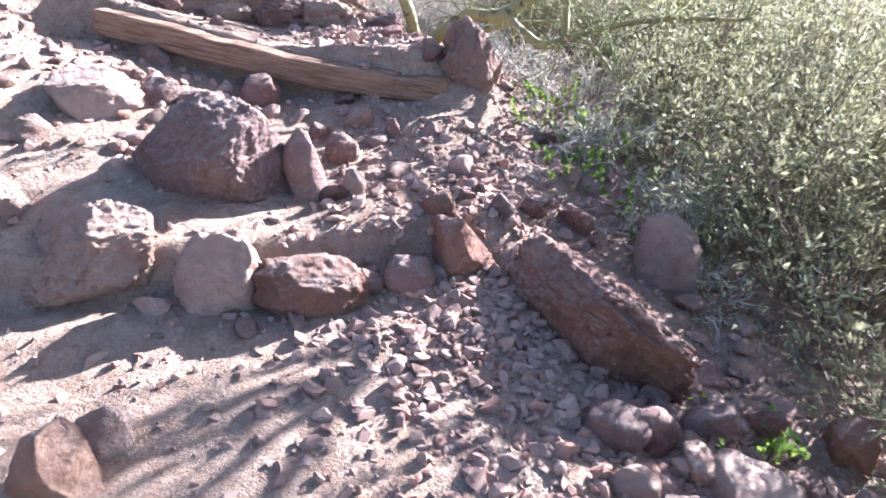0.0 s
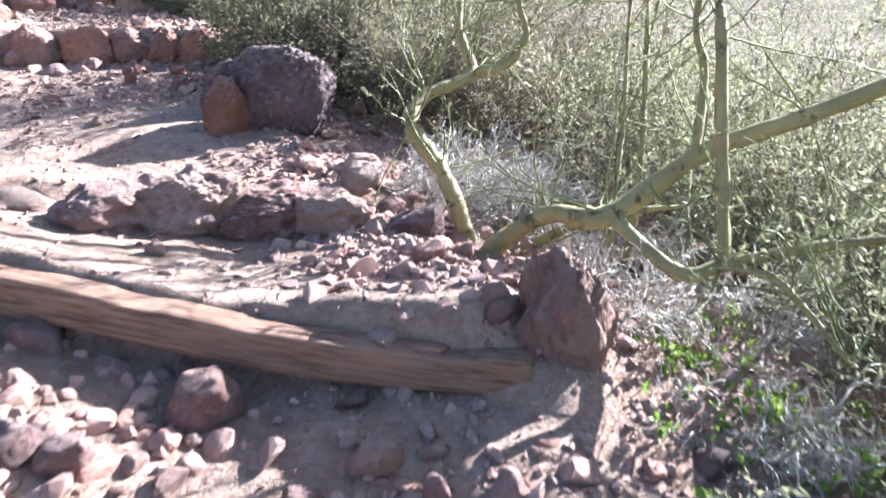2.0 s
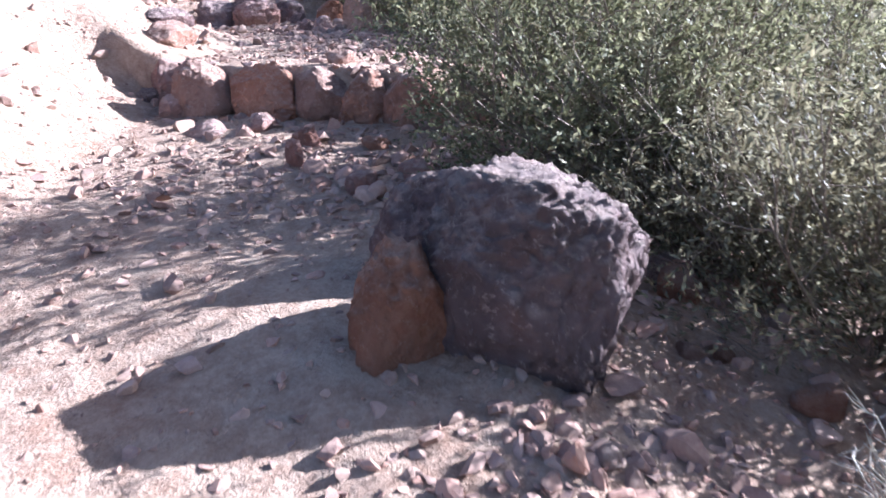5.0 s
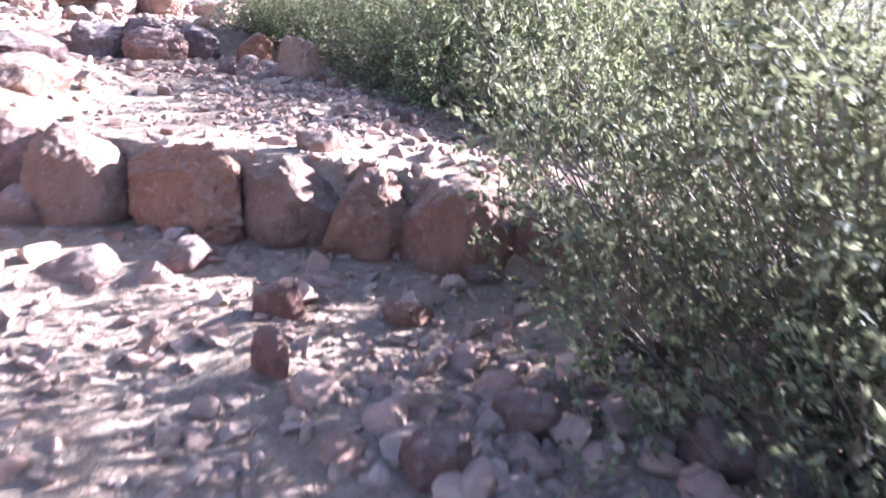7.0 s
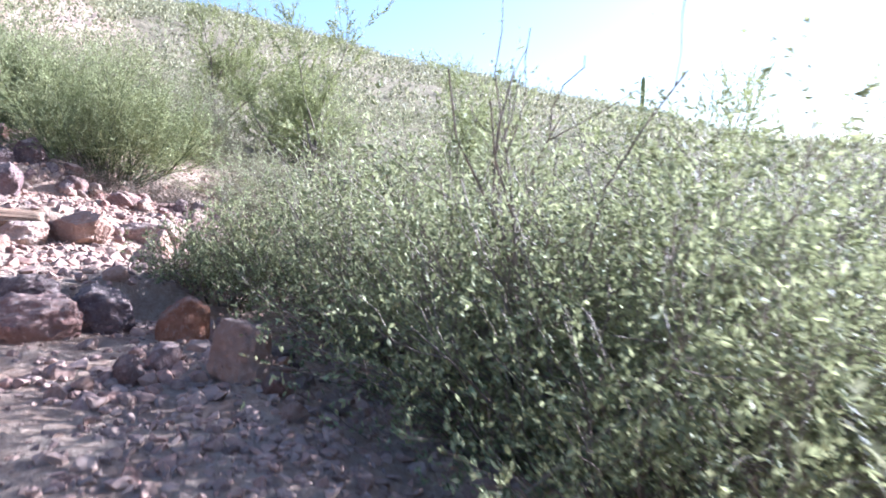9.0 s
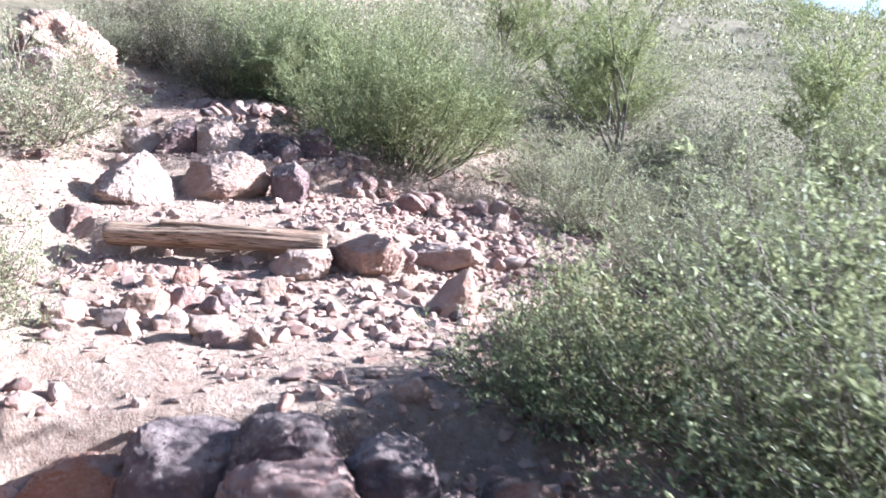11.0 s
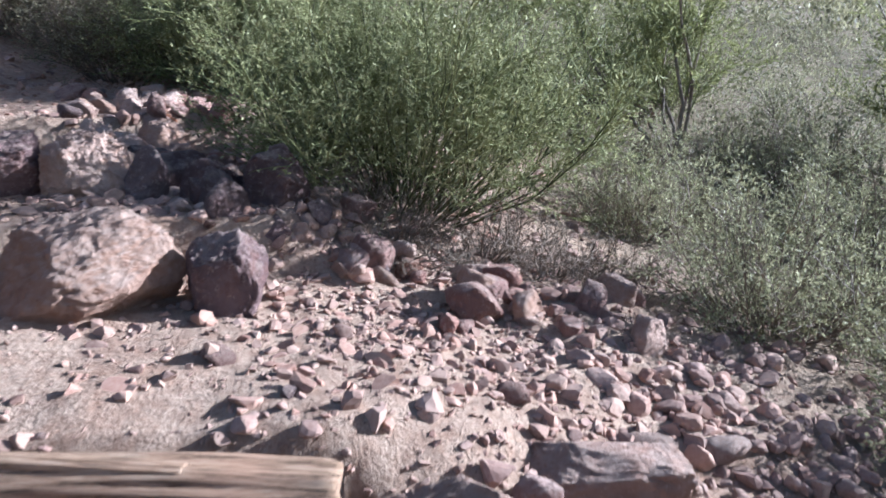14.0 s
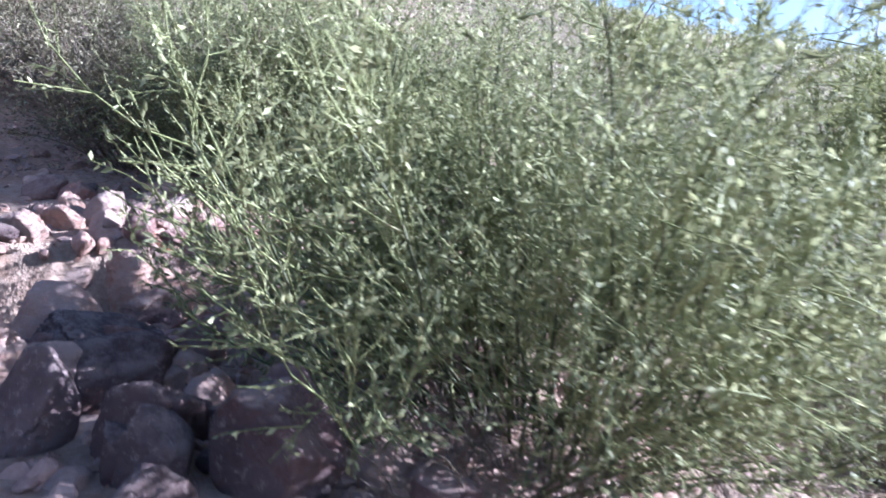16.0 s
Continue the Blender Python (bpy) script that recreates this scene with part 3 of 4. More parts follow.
# ---- palo verde leaning over the trail ----
def palo_verde():
    root = tagged(new("palo_verde_tree"), "low green-barked palo verde with crooked sprawling branches", "tree")
    limbs = [
        ("low_limb", [(-0.36, 4.84, 0.80), (-0.15, 4.79, 1.03), (0.03, 4.70, 1.17), (0.23, 4.59, 1.20), (0.56, 4.67, 1.40), (0.89, 4.64, 1.53), (1.35, 4.62, 1.72), (2.35, 4.50, 2.12)], [0.05, 0.048, 0.045, 0.046, 0.04, 0.036, 0.026, 0.014]),
        ("drooping_limb", [(0.24, 4.59, 1.20), (0.43, 4.33, 1.09), (0.56, 4.31, 1.12), (0.75, 4.24, 1.20), (1.05, 4.15, 1.27), (1.4, 4.0, 1.3)], [0.03, 0.03, 0.027, 0.02, 0.016, 0.010]),
        ("upright_limb", [(0.57, 4.31, 1.12), (0.56, 4.44, 1.49), (0.56, 4.56, 1.81), (0.56, 4.62, 1.90)], [0.026, 0.024, 0.024, 0.018]),
        ("upright_limb", [(0.53, 4.66, 1.37), (0.58, 4.82, 1.65), (0.55, 4.88, 1.83), (0.60, 4.95, 2.10), (0.58, 5.0, 2.5)], [0.022, 0.018, 0.015, 0.011, 0.006]),
        ("crooked_trunk", [(-0.26, 5.02, 0.78), (-0.31, 5.03, 0.98), (-0.41, 5.06, 1.25), (-0.53, 5.09, 1.43), (-0.48, 5.22, 1.54), (-0.29, 5.37, 1.61), (-0.35, 5.48, 1.78), (-0.34, 5.64, 2.07), (-0.38, 5.7, 2.45)], [0.05, 0.045, 0.042, 0.045, 0.036, 0.033, 0.024, 0.018, 0.008]),
        ("side_limb", [(-0.29, 5.37, 1.61), (-0.14, 5.39, 1.64), (-0.05, 5.44, 1.75), (-0.08, 5.49, 1.89), (-0.06, 5.57, 2.09), (0.0, 5.65, 2.5)], [0.028, 0.026, 0.02, 0.018, 0.014, 0.006]),
        ("green_stem", [(0.36, 5.06, 0.72), (0.41, 5.09, 1.12), (0.46, 5.34, 1.48), (0.49, 5.59, 1.87), (0.46, 5.7, 2.3)], [0.022, 0.018, 0.016, 0.013, 0.006]),
        ("green_stem", [(0.30, 5.08, 0.72), (0.32, 5.16, 1.03), (0.38, 5.39, 1.36), (0.43, 5.69, 1.87), (0.5, 5.8, 2.3)], [0.02, 0.016, 0.014, 0.011, 0.005]),
        ("hanging_stem", [(0.57, 4.31, 1.12), (0.67, 4.21, 1.13), (0.73, 4.15, 1.09), (0.85, 4.0, 0.95)], [0.018, 0.016, 0.013, 0.007]),
        ("root_limb", [(-0.30, 4.98, 0.80), (0.0, 4.92, 0.98), (0.25, 4.95, 1.08), (0.6, 5.0, 1.1)], [0.03, 0.026, 0.02, 0.01]),
    ]
    for i, (name, pts, rad) in enumerate(limbs):
        part(name, fast_mesh(name, *limb_mesh(pts, [q * 0.84 for q in rad], knots=0.07, seed=i), True), BARK, root)
    # unseen crown added above the limbs, placed to shade the trail below
    rng = np.random.default_rng(78)
    n = 26
    a = rng.uniform(0, 2 * math.pi, n)
    start = np.array([(2.15, 4.53, 2.03), (2.35, 4.50, 2.12), (2.3, 4.51, 2.1)])[rng.integers(0, 3, n)]
    s1 = grow(rng, start, np.stack([np.cos(a) * 0.7 + 0.35, np.sin(a) * 0.7 + 0.05, np.full(n, 0.8)], 1), rng.uniform(0.7, 1.5, n), 7, 0.15, 0.02)
    at, w1 = off(rng, s1, 8)
    s2 = grow(rng, at, w1 + rng.normal(size=w1.shape) * 0.5, rng.uniform(0.25, 0.6, len(at)), 4, 0.15, 0.03)
    part("crown_twigwork", fast_mesh("crown_twigwork", *joined([tubes(s1, np.full(n, 0.012), np.full(n, 0.004)), tubes(s2, np.full(len(s2), 0.003), np.full(len(s2), 0.0015))]), True), GREEN_TWIG, root)
    # leaves of the added shade crown
    at, w2 = off(rng, s2, 4)
    size = rng.uniform(0.6, 1.3, len(at))
    part("crown", fast_mesh("crown", *blades(rng, at, w2 + rng.normal(size=w2.shape) * 0.7, size * 0.04, size * 0.014)), LEAF_TREE, root)
    rng = np.random.default_rng(77)
    tips = np.array([pts[j] for _, pts, _ in limbs for j in range(2, len(pts)) if pts[j][2] < 2.2])
    start = np.repeat(tips, 5, 0)
    way = rng.normal(size=start.shape) * 0.8 + np.array([0.1, 0.1, 0.7])
    s1 = grow(rng, start, way, rng.uniform(0.25, 0.7, len(start)), 6, 0.16, 0.03)
    at, w1 = off(rng, s1, 6)
    s2 = grow(rng, at, w1 + rng.normal(size=w1.shape) * 0.5, rng.uniform(0.08, 0.25, len(at)), 4, 0.15, 0.05)
    n1, n2 = len(s1), len(s2)
    part("twigwork", fast_mesh("twigwork", *joined([tubes(s1, np.full(n1, 0.0045), np.full(n1, 0.002)), tubes(s2, np.full(n2, 0.0022), np.full(n2, 0.0011))]), True), GREEN_TWIG, root)
    at, w2 = off(rng, s2, 5)
    size = rng.uniform(0.6, 1.3, len(at))
    part("foliage", fast_mesh("foliage", *blades(rng, at, w2 + rng.normal(size=w2.shape) * 0.7, size * 0.012, size * 0.004)), LEAF_TREE, root)


palo_verde()

# ---- shrubs beside the trail ----
def again(ob, x, y, turn, size=1.0):
    """The same kind of shrub once more, turned and scaled."""
    m = pose(x, y, float(surface(x, y)), 0, 0, turn) @ Matrix.Scale(size, 4)
    return copy_thing(ob, m)


GREY = dict(green=LEAF_GREY, leaf=(0.030, 0.010), stems=50)
a = shrub("dense grey-green shrub with fine twigs overhanging the gravel", 1.75, 3.05, 11, 1.55, fan=1.0, **GREY)
again(a, 2.2, 1.7, 130)
again(a, 2.8, 4.3, 250, 1.1)
again(a, 1.5, 4.0, 310, 0.9)
b = shrub("twiggy grey-green shrub behind the crooked tree", 0.8, 6.6, 12, 1.45, **GREY)
again(b, 2.0, 5.8, 200)
again(b, 1.35, 5.4, 280, 0.95)
again(b, 1.9, 8.3, 80, 1.2)
again(b, 3.6, 7.0, 10, 1.3)
c = shrub("olive-brown dry-leaved shrub behind the dark boulder", -0.55, 7.05, 13, 1.2, green=LEAF_BROWN, leaf=(0.024, 0.009))
again(c, 0.2, 7.7, 140, 1.0)
again(c, -1.3, 7.6, 60, 0.75)
again(c, -0.95, 7.3, 190, 0.9)
d = shrub("leafy olive shrub with grey stems leaning over the stone step", -1.6, 7.75, 14, 1.45, green=LEAF_OLIVE, leaf=(0.022, 0.0105), leaves=8, fan=0.95, stems=62, lean=(-0.03, -0.08))
again(d, -0.95, 8.65, 200, 1.0)
again(c, 0.1, 9.9, 310, 1.2)
GREEN = dict(green=LEAF_GREEN, leaf=(0.025, 0.0105), leaves=7, stems=64)
e = shrub("large dense green shrub beside the shaded tread", -3.4, 10.85, 15, 1.7, fan=1.05, bare=0.18, **GREEN)
again(e, -4.35, 12.2, 70, 1.0)
again(e, -2.3, 11.9, 200, 1.2)
again(e, -2.75, 10.4, 170, 1.05)
again(e, -4.0, 11.5, 10, 0.9)
# extra copy added behind the others to deepen the shade on the tread
again(e, -2.3, 10.95, 40, 1.1)
again(d, -3.3, 13.2, 260, 1.1)
f = shrub("small dark green shrub at the edge of the fourth step", -5.45, 11.8, 16, 0.8, green=LEAF_GREEN, leaf=(0.018, 0.008), stems=44, twigs=10)
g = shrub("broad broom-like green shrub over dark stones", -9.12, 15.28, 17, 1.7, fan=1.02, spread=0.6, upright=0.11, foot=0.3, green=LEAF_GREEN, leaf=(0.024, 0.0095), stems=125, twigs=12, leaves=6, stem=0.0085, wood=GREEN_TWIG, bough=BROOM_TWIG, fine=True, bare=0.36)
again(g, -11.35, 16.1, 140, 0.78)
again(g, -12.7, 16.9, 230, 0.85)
h = shrub("grey low shrub with fine stems on the slope", -7.0, 15.6, 18, 1.05, green=LEAF_GREY, leaf=(0.019, 0.007), stems=54, fan=1.15)
again(h, -5.9, 14.8, 120)
again(h, -5.8, 16.5, 220, 1.2)
i = shrub("leafy light olive shrub at the trail edge", -5.68, 12.72, 19, 0.64, green=LEAF_DRY, leaf=(0.036, 0.009), stems=34, leaves=4, fan=1.05)
again(e, -13.4, 17.4, 190, 1.2)
again(e, -11.4, 16.6, 290, 1.1)
again(c, -12.5, 15.7, 40, 1.0)
again(c, -14.3, 16.2, 100, 1.1)
again(e, -15.3, 17.3, 20, 0.9)
again(c, -15.9, 16.6, 220, 1.2)
again(e, -16.6, 18.4, 80, 1.1)
again(h, -14.9, 15.3, 10, 0.9)
again(b, -1.7, 11.3, 290, 1.1)
for x, y, turn, size in ((-8.2, 17.2, 10, 1.1), (-6.6, 18.2, 80, 1.3), (-10.0, 17.9, 150, 1.2), (-4.6, 17.5, 220, 1.3), (-7.3, 20.0, 290, 1.3), (-10.8, 19.4, 40, 1.3)):
    again(h, x, y, turn, size)
for x, y, turn, size in ((-5.2, 20.8, 110, 1.2), (-9.4, 21.8, 180, 1.2), (-3.3, 15.4, 250, 1.1), (-12.6, 19.6, 320, 1.2), (-1.6, 13.6, 15, 1.1), (-4.6, 15.2, 75, 0.8)):
    again(e, x, y, turn, size)
shrub("sparse dark thorny branches standing out of the green shrub", -3.2, 10.5, 33, 1.9, stems=9, twigs=6, twiglets=3, leaves=1, fan=0.45, lean=(0.3, 0.0), stem=0.011, wiggle=0.22, name="thorny_shrub", green=LEAF_GREEN)
again(h, -7.85, 10.3, 60, 0.8)
again(h, -10.8, 12.25, 330, 1.2)

# dry brush and weeds under the tree
for k, (x, y, s) in enumerate(((-0.05, 5.35, 0.55), (0.25, 4.6, 0.5), (0.75, 4.0, 0.45), (0.1, 5.9, 0.6), (0.9, 3.4, 0.4), (-0.55, 5.75, 0.4), (0.35, 5.15, 0.6), (-0.42, 5.5, 0.5), (-0.15, 5.75, 0.6), (-0.62, 5.45, 0.3), (-0.35, 6.1, 0.6), (-0.3, 5.55, 0.55), (0.55, 3.95, 0.35), (1.05, 3.6, 0.4), (0.75, 4.55, 0.5), (1.0, 2.9, 0.35))):
    shrub("tangle of bleached leafless twigs under the tree", x, y, 40 + k, s, stems=44, twigs=8, twiglets=3, leaves=0, wood=DRY, fan=1.25, upright=-0.03, stem=0.008, fine=True, name="dry_brush", category="dry brush", wiggle=0.3, group="dry brush")
for k, (x, y, s) in enumerate(((-8.76, 14.40, 0.45), (-8.45, 14.85, 0.5), (-8.1, 15.3, 0.5), (-8.95, 14.75, 0.6), (-7.8, 15.75, 0.5), (-8.6, 14.6, 0.4), (-8.2, 14.95, 0.45), (-7.95, 15.35, 0.4), (-9.3, 14.6, 0.5), (-8.55, 15.15, 0.6))):
    shrub("tangle of dark dead twigs under the green shrub", x, y, 80 + k, s, stems=40, twigs=8, twiglets=3, leaves=0, wood=TWIG, fan=1.3, upright=-0.02, stem=0.006, fine=True, name="dry_brush", category="dry brush", wiggle=0.3, group="dry brush")
for k, (x, y) in enumerate(((0.55, 4.05), (0.72, 3.85), (0.45, 4.35), (0.62, 3.35), (0.95, 1.95), (0.40, 3.95), (0.66, 3.62), (0.85, 3.7), (0.50, 3.75), (1.0, 3.3), (0.78, 4.1), (0.62, 4.4), (0.9, 3.05))):
    shrub("small bright green weed with rounded leaves", x, y, 60 + k, 0.22, stems=9, twigs=3, twiglets=2, leaves=2, leaf=(0.028, 0.022), wood=GREEN_TWIG, green=LEAF_LIME, fan=0.9, stem=0.003, name="weed", category="weed", group="green weeds")


# ---- feathery tree down the slope ----
def slope_tree(x, y, seed):
    root = tagged(new("slope_tree"), "feathery yellow-green palo verde tree on the slope", "tree", "slope trees")
    root.matrix_world = pose(x, y, float(surface(x, y)))
    rng = np.random.default_rng(seed)
    n = 7
    a = rng.uniform(0, 2 * math.pi, n)
    tilt = rng.uniform(0.05, 0.75, n)
    way = np.stack([np.cos(a) * np.sin(tilt), np.sin(a) * np.sin(tilt), np.cos(tilt)], 1)
    s0 = grow(rng, np.zeros((n, 3)) + np.array([0, 0, -0.1]), way, rng.uniform(1.7, 2.9, n), 9, 0.16, 0.06)
    at, w = off(rng, s0, 14)
    s1 = grow(rng, at, w + rng.normal(size=w.shape) * 0.5, rng.uniform(0.5, 1.0, len(at)), 6, 0.15, 0.05)
    at, w = off(rng, s1, 9)
    s2 = grow(rng, at, w + rng.normal(size=w.shape) * 0.45, rng.uniform(0.2, 0.45, len(at)), 4, 0.12, 0.04)
    part("trunk", fast_mesh("trunk", *tubes(s0, np.full(n, 0.028), np.full(n, 0.006), 6), True), TWIG, root)
    part("branchwork", fast_mesh("branchwork", *joined([tubes(s1, np.full(len(s1), 0.008), np.full(len(s1), 0.003)), tubes(s2, np.full(len(s2), 0.003), np.full(len(s2), 0.0015))]), True), GREEN_TWIG, root)
    at, w = off(rng, s2, 26)
    size = rng.uniform(0.6, 1.3, len(at))
    part("crown", fast_mesh("crown", *blades(rng, at, w + rng.normal(size=w.shape) * 0.5, size * 0.06, size * 0.012)), LEAF_TREE, root)
    return root


t = slope_tree(-8.42, 19.45, 5)
copy_thing(t, pose(-6.2, 22.5, float(surface(-6.2, 22.5)), 0, 0, 140))
copy_thing(t, pose(-12.5, 23.0, float(surface(-12.5, 23.0)), 0, 0, 240))
copy_thing(t, pose(-2.0, 17.5, float(surface(-2.0, 17.5)), 0, 0, 30))


# ---- far slopes ----
def far_shrubs():
    rng = np.random.default_rng(8)
    pieces = []
    for count, near, reach, per, size in ((520, 8.5, 30, 330, 0.06), (6500, 24, 135, 50, 0.22)):
        a, r = rng.uniform(-1.45, 0.95, count * 3), np.sqrt(rng.uniform(near ** 2, reach ** 2, count * 3))
        cx, cy = -5 + r * np.sin(a), 10 + r * np.cos(a)
        S, D = trail_coords(cx, cy)
        ok = (D > 4.6) | (D < -3.6) | (cy > 18.5)
        cx, cy = cx[ok][:count], cy[ok][:count]
        n = len(cx)
        big = rng.uniform(0.45, 1.25, n)
        i = np.repeat(np.arange(n), per)
        q = unit(rng.normal(size=(len(i), 3))) * (rng.uniform(0, 1, len(i)) ** 0.4)[:, None]
        q[:, 2] = np.abs(q[:, 2]) * 1.15 + 0.02
        at = np.stack([cx[i], cy[i], surface(cx, cy)[i]], 1) + q * big[i][:, None]
        s = size * rng.uniform(0.5, 1.3, len(i))
        pieces.append(blades(rng, at, q + rng.normal(size=q.shape) * 0.5 + np.array([0, 0, 0.4]), s, s * 0.5))
    ob = place("far_shrubs", fast_mesh("far_shrubs", *joined(pieces)), LEAF_BUSHES)
    tagged(ob, "scattered grey-green and olive shrubs over the hillside", "shrubs", kind="stuff")


LEAF_BUSHES = leaf_material("hillside_shrub_leaf", (0.16, 0.155, 0.085), (0.265, 0.25, 0.145), (0.38, 0.355, 0.22), 0.4)
far_shrubs()

def saguaro(x, y, tall):
    """A ribbed column cactus with a rounded top."""
    ribs, rings = 24, 14
    v = []
    for i in range(rings):
        u = i / (rings - 1)
        r = 0.28 * (0.8 + 0.3 * math.sin(u * 2.6)) * math.sqrt(max(0.004, 1 - max(0.0, (u - 0.88) / 0.12) ** 2))
        for j in range(ribs):
            a = 2 * math.pi * j / ribs
            k = r * (1 + 0.10 * (j % 2))
            v.append((math.cos(a) * k, math.sin(a) * k, u * tall - 0.2))
    f = [[i * ribs + j, i * ribs + (j + 1) % ribs, (i + 1) * ribs + (j + 1) % ribs, (i + 1) * ribs + j] for i in range(rings - 1) for j in range(ribs)]
    ob = place("saguaro", fast_mesh("saguaro", v, f, True), GREEN_TWIG, pose(x, y, float(surface(x, y))))
    tagged(ob, "lone column cactus on the far hill crest", "cactus")


saguaro(-2.2, 112.0, 6.0)

# ---- named stones along the trail ----
rock("p", "pale pink boulder with a chipped front in the first stone row", -1.24, 2.46, 0.62, 0.46, 0.27, 31, 1, 0.3, square=0.8, taper=0.25, lift=0.05)
rock("p", "pale pink wedge-shaped stone in the first stone row", -0.76, 2.43, 0.36, 0.28, 0.30, 22, 2, 0.3, keep=(0.62, 0.9), square=0.72, taper=0.25)
rock("o", "flat-faced orange red stone in the first stone row", -0.44, 2.46, 0.44, 0.30, 0.19, 15, 3, 0.3, keep=(0.7, 0.95), square=0.66, taper=0.12)
rock("o", "small orange red stone at the end of the first row", -0.25, 2.54, 0.18, 0.13, 0.08, 10, 4)
rock("r", "half-buried brown stone in gravel", -0.10, 2.56, 0.22, 0.17, 0.15, 6, 5)
rock("o", "rounded orange brown stone beside the slab", 0.08, 2.71, 0.29, 0.22, 0.21, 1, 6)
rock("p", "upright whitish stone below the slab", 0.91, 2.90, 0.30, 0.24, 0.29, -16, 7)
rock("p", "pitted whitish stone on the dirt trail", -0.91, 1.57, 0.25, 0.20, 0.24, 38, 8)
rock("p", "pitted pale stone on the dirt trail", -0.85, 1.74, 0.18, 0.14, 0.14, 34, 9)
rock("r", "large lumpy dark red boulder on the trail", -1.0, 2.95, 0.84, 0.62, 0.40, 23, 10, 0.3, keep=(0.6, 0.9), square=0.9, taper=0.42, tip=0.3)
rock("r", "rough red stone leaning on the boulder", -0.57, 3.00, 0.22, 0.17, 0.28, 14, 11)
rock("p", "sunlit pale pink boulder at the trail side", -1.57, 3.32, 0.46, 0.37, 0.19, 29, 12)
rock("p", "pale grey stone at the trail side", -1.58, 2.56, 0.20, 0.16, 0.20, 37, 13)
rock("p", "low pink stone set in dirt", -1.71, 3.02, 0.23, 0.18, 0.10, 34, 14)
rock("o", "bright red orange stone among gravel", 1.32, 2.05, 0.19, 0.15, 0.14, -33, 15)
rock("r", "dull red stone among gravel", 1.07, 1.85, 0.14, 0.11, 0.08, -30, 16)
rock("r", "round reddish stone among gravel", 0.83, 1.99, 0.13, 0.10, 0.10, -22, 17)
rock("r", "dull pink stone among gravel", 0.81, 1.86, 0.13, 0.11, 0.07, -23, 18)
rock("r", "broken brown stone among gravel", 0.58, 1.92, 0.24, 0.18, 0.10, -15, 19)
rock("p", "pale angular stone among gravel", 0.59, 1.72, 0.16, 0.13, 0.07, -17, 20)
rock("p", "small pink stone under the bush", 0.98, 2.74, 0.15, 0.12, 0.06, -19, 21)
rock("r", "reddish stone at the foot of the slab", 0.93, 2.30, 0.21, 0.17, 0.06, -21, 22)
rock("r", "brown stone under the bush", 1.07, 2.11, 0.18, 0.14, 0.09, -26, 23)
rock("r", "rounded red stone below the timber step", -0.99, 3.81, 0.26, 0.20, 0.15, 21, 24)
rock("r", "small red stone below the timber step", -1.56, 3.94, 0.19, 0.15, 0.10, 31, 25)
rock("r", "red stone on the trail dirt", -1.35, 3.48, 0.21, 0.17, 0.12, 33, 26)
rock("r", "broken red stone on the trail dirt", -1.21, 3.50, 0.16, 0.13, 0.10, 30, 27)
rock("p", "flat pink stone on the trail dirt", -1.57, 3.52, 0.14, 0.11, 0.06, 37, 28)
rock("p", "rounded pink stone in gravel below the timber", -0.46, 3.66, 0.17, 0.13, 0.09, 10, 29)
rock("r", "egg-shaped red stone in gravel", -0.62, 3.51, 0.13, 0.11, 0.09, 15, 30)
rock("p", "angular pink stone in gravel", -0.37, 2.98, 0.11, 0.08, 0.11, 10, 31)
rock("r", "red stone beside the lumpy boulder", -0.47, 3.27, 0.18, 0.14, 0.14, 12, 32)
rock("r", "small red stone in gravel", -0.28, 3.54, 0.09, 0.07, 0.09, 5, 33)
rock("r", "reddish brown stone in gravel", 0.23, 2.94, 0.14, 0.11, 0.09, -14, 34)
rock("r", "flat brown stone in gravel", 0.38, 3.09, 0.17, 0.13, 0.09, -18, 35)
rock("r", "brown stone at the bush edge", 0.56, 3.12, 0.19, 0.14, 0.11, -23, 36)
rock("r", "brown stone under green weeds", 0.65, 3.49, 0.18, 0.14, 0.07, -22, 37)
rock("r", "red ledge stone in the second row", -1.69, 4.64, 0.45, 0.36, 0.19, 37, 38, 0.42, keep=(0.72, 0.95), square=0.66, taper=0.16)
rock("p", "jagged pale-topped ledge stone in the second row", -1.49, 4.80, 0.59, 0.49, 0.23, 31, 39, 0.42, keep=(0.72, 0.95), square=0.66, taper=0.16)
rock("p", "cracked pink ledge stone in the second row", -1.32, 4.85, 0.38, 0.31, 0.24, 27, 40, 0.42, keep=(0.72, 0.95), square=0.66, taper=0.16)
rock("r", "shadowed red ledge stone in the second row", -1.12, 4.89, 0.51, 0.43, 0.20, 23, 41, 0.42, keep=(0.72, 0.95), square=0.66, taper=0.16)
rock("p", "low pale ledge stone in the second row", -0.86, 4.89, 0.39, 0.33, 0.16, 17, 42, 0.42, keep=(0.72, 0.95), square=0.66, taper=0.16)
rock("d", "dark stone at the end of the second row", -0.51, 4.90, 0.29, 0.22, 0.13, 9, 43)
rock("r", "smooth brown stone under the green branch", -0.40, 4.51, 0.14, 0.11, 0.07, 7, 44)
rock("p", "flat pale stone at the tread edge", -0.48, 4.38, 0.12, 0.10, 0.05, 10, 45)
rock("p", "small pale stone beside the ledge", -0.66, 4.81, 0.12, 0.11, 0.06, 13, 46, 0.42, square=0.78, taper=0.1)
rock("p", "bright white angular stone beyond the second row", -0.79, 5.25, 0.25, 0.18, 0.15, 14, 47)
rock("p", "pale stone at the trail edge", -0.95, 5.47, 0.16, 0.13, 0.08, 15, 48)
rock("p", "pink stone beside the standing rock", -0.15, 4.14, 0.11, 0.09, 0.08, 0, 49)
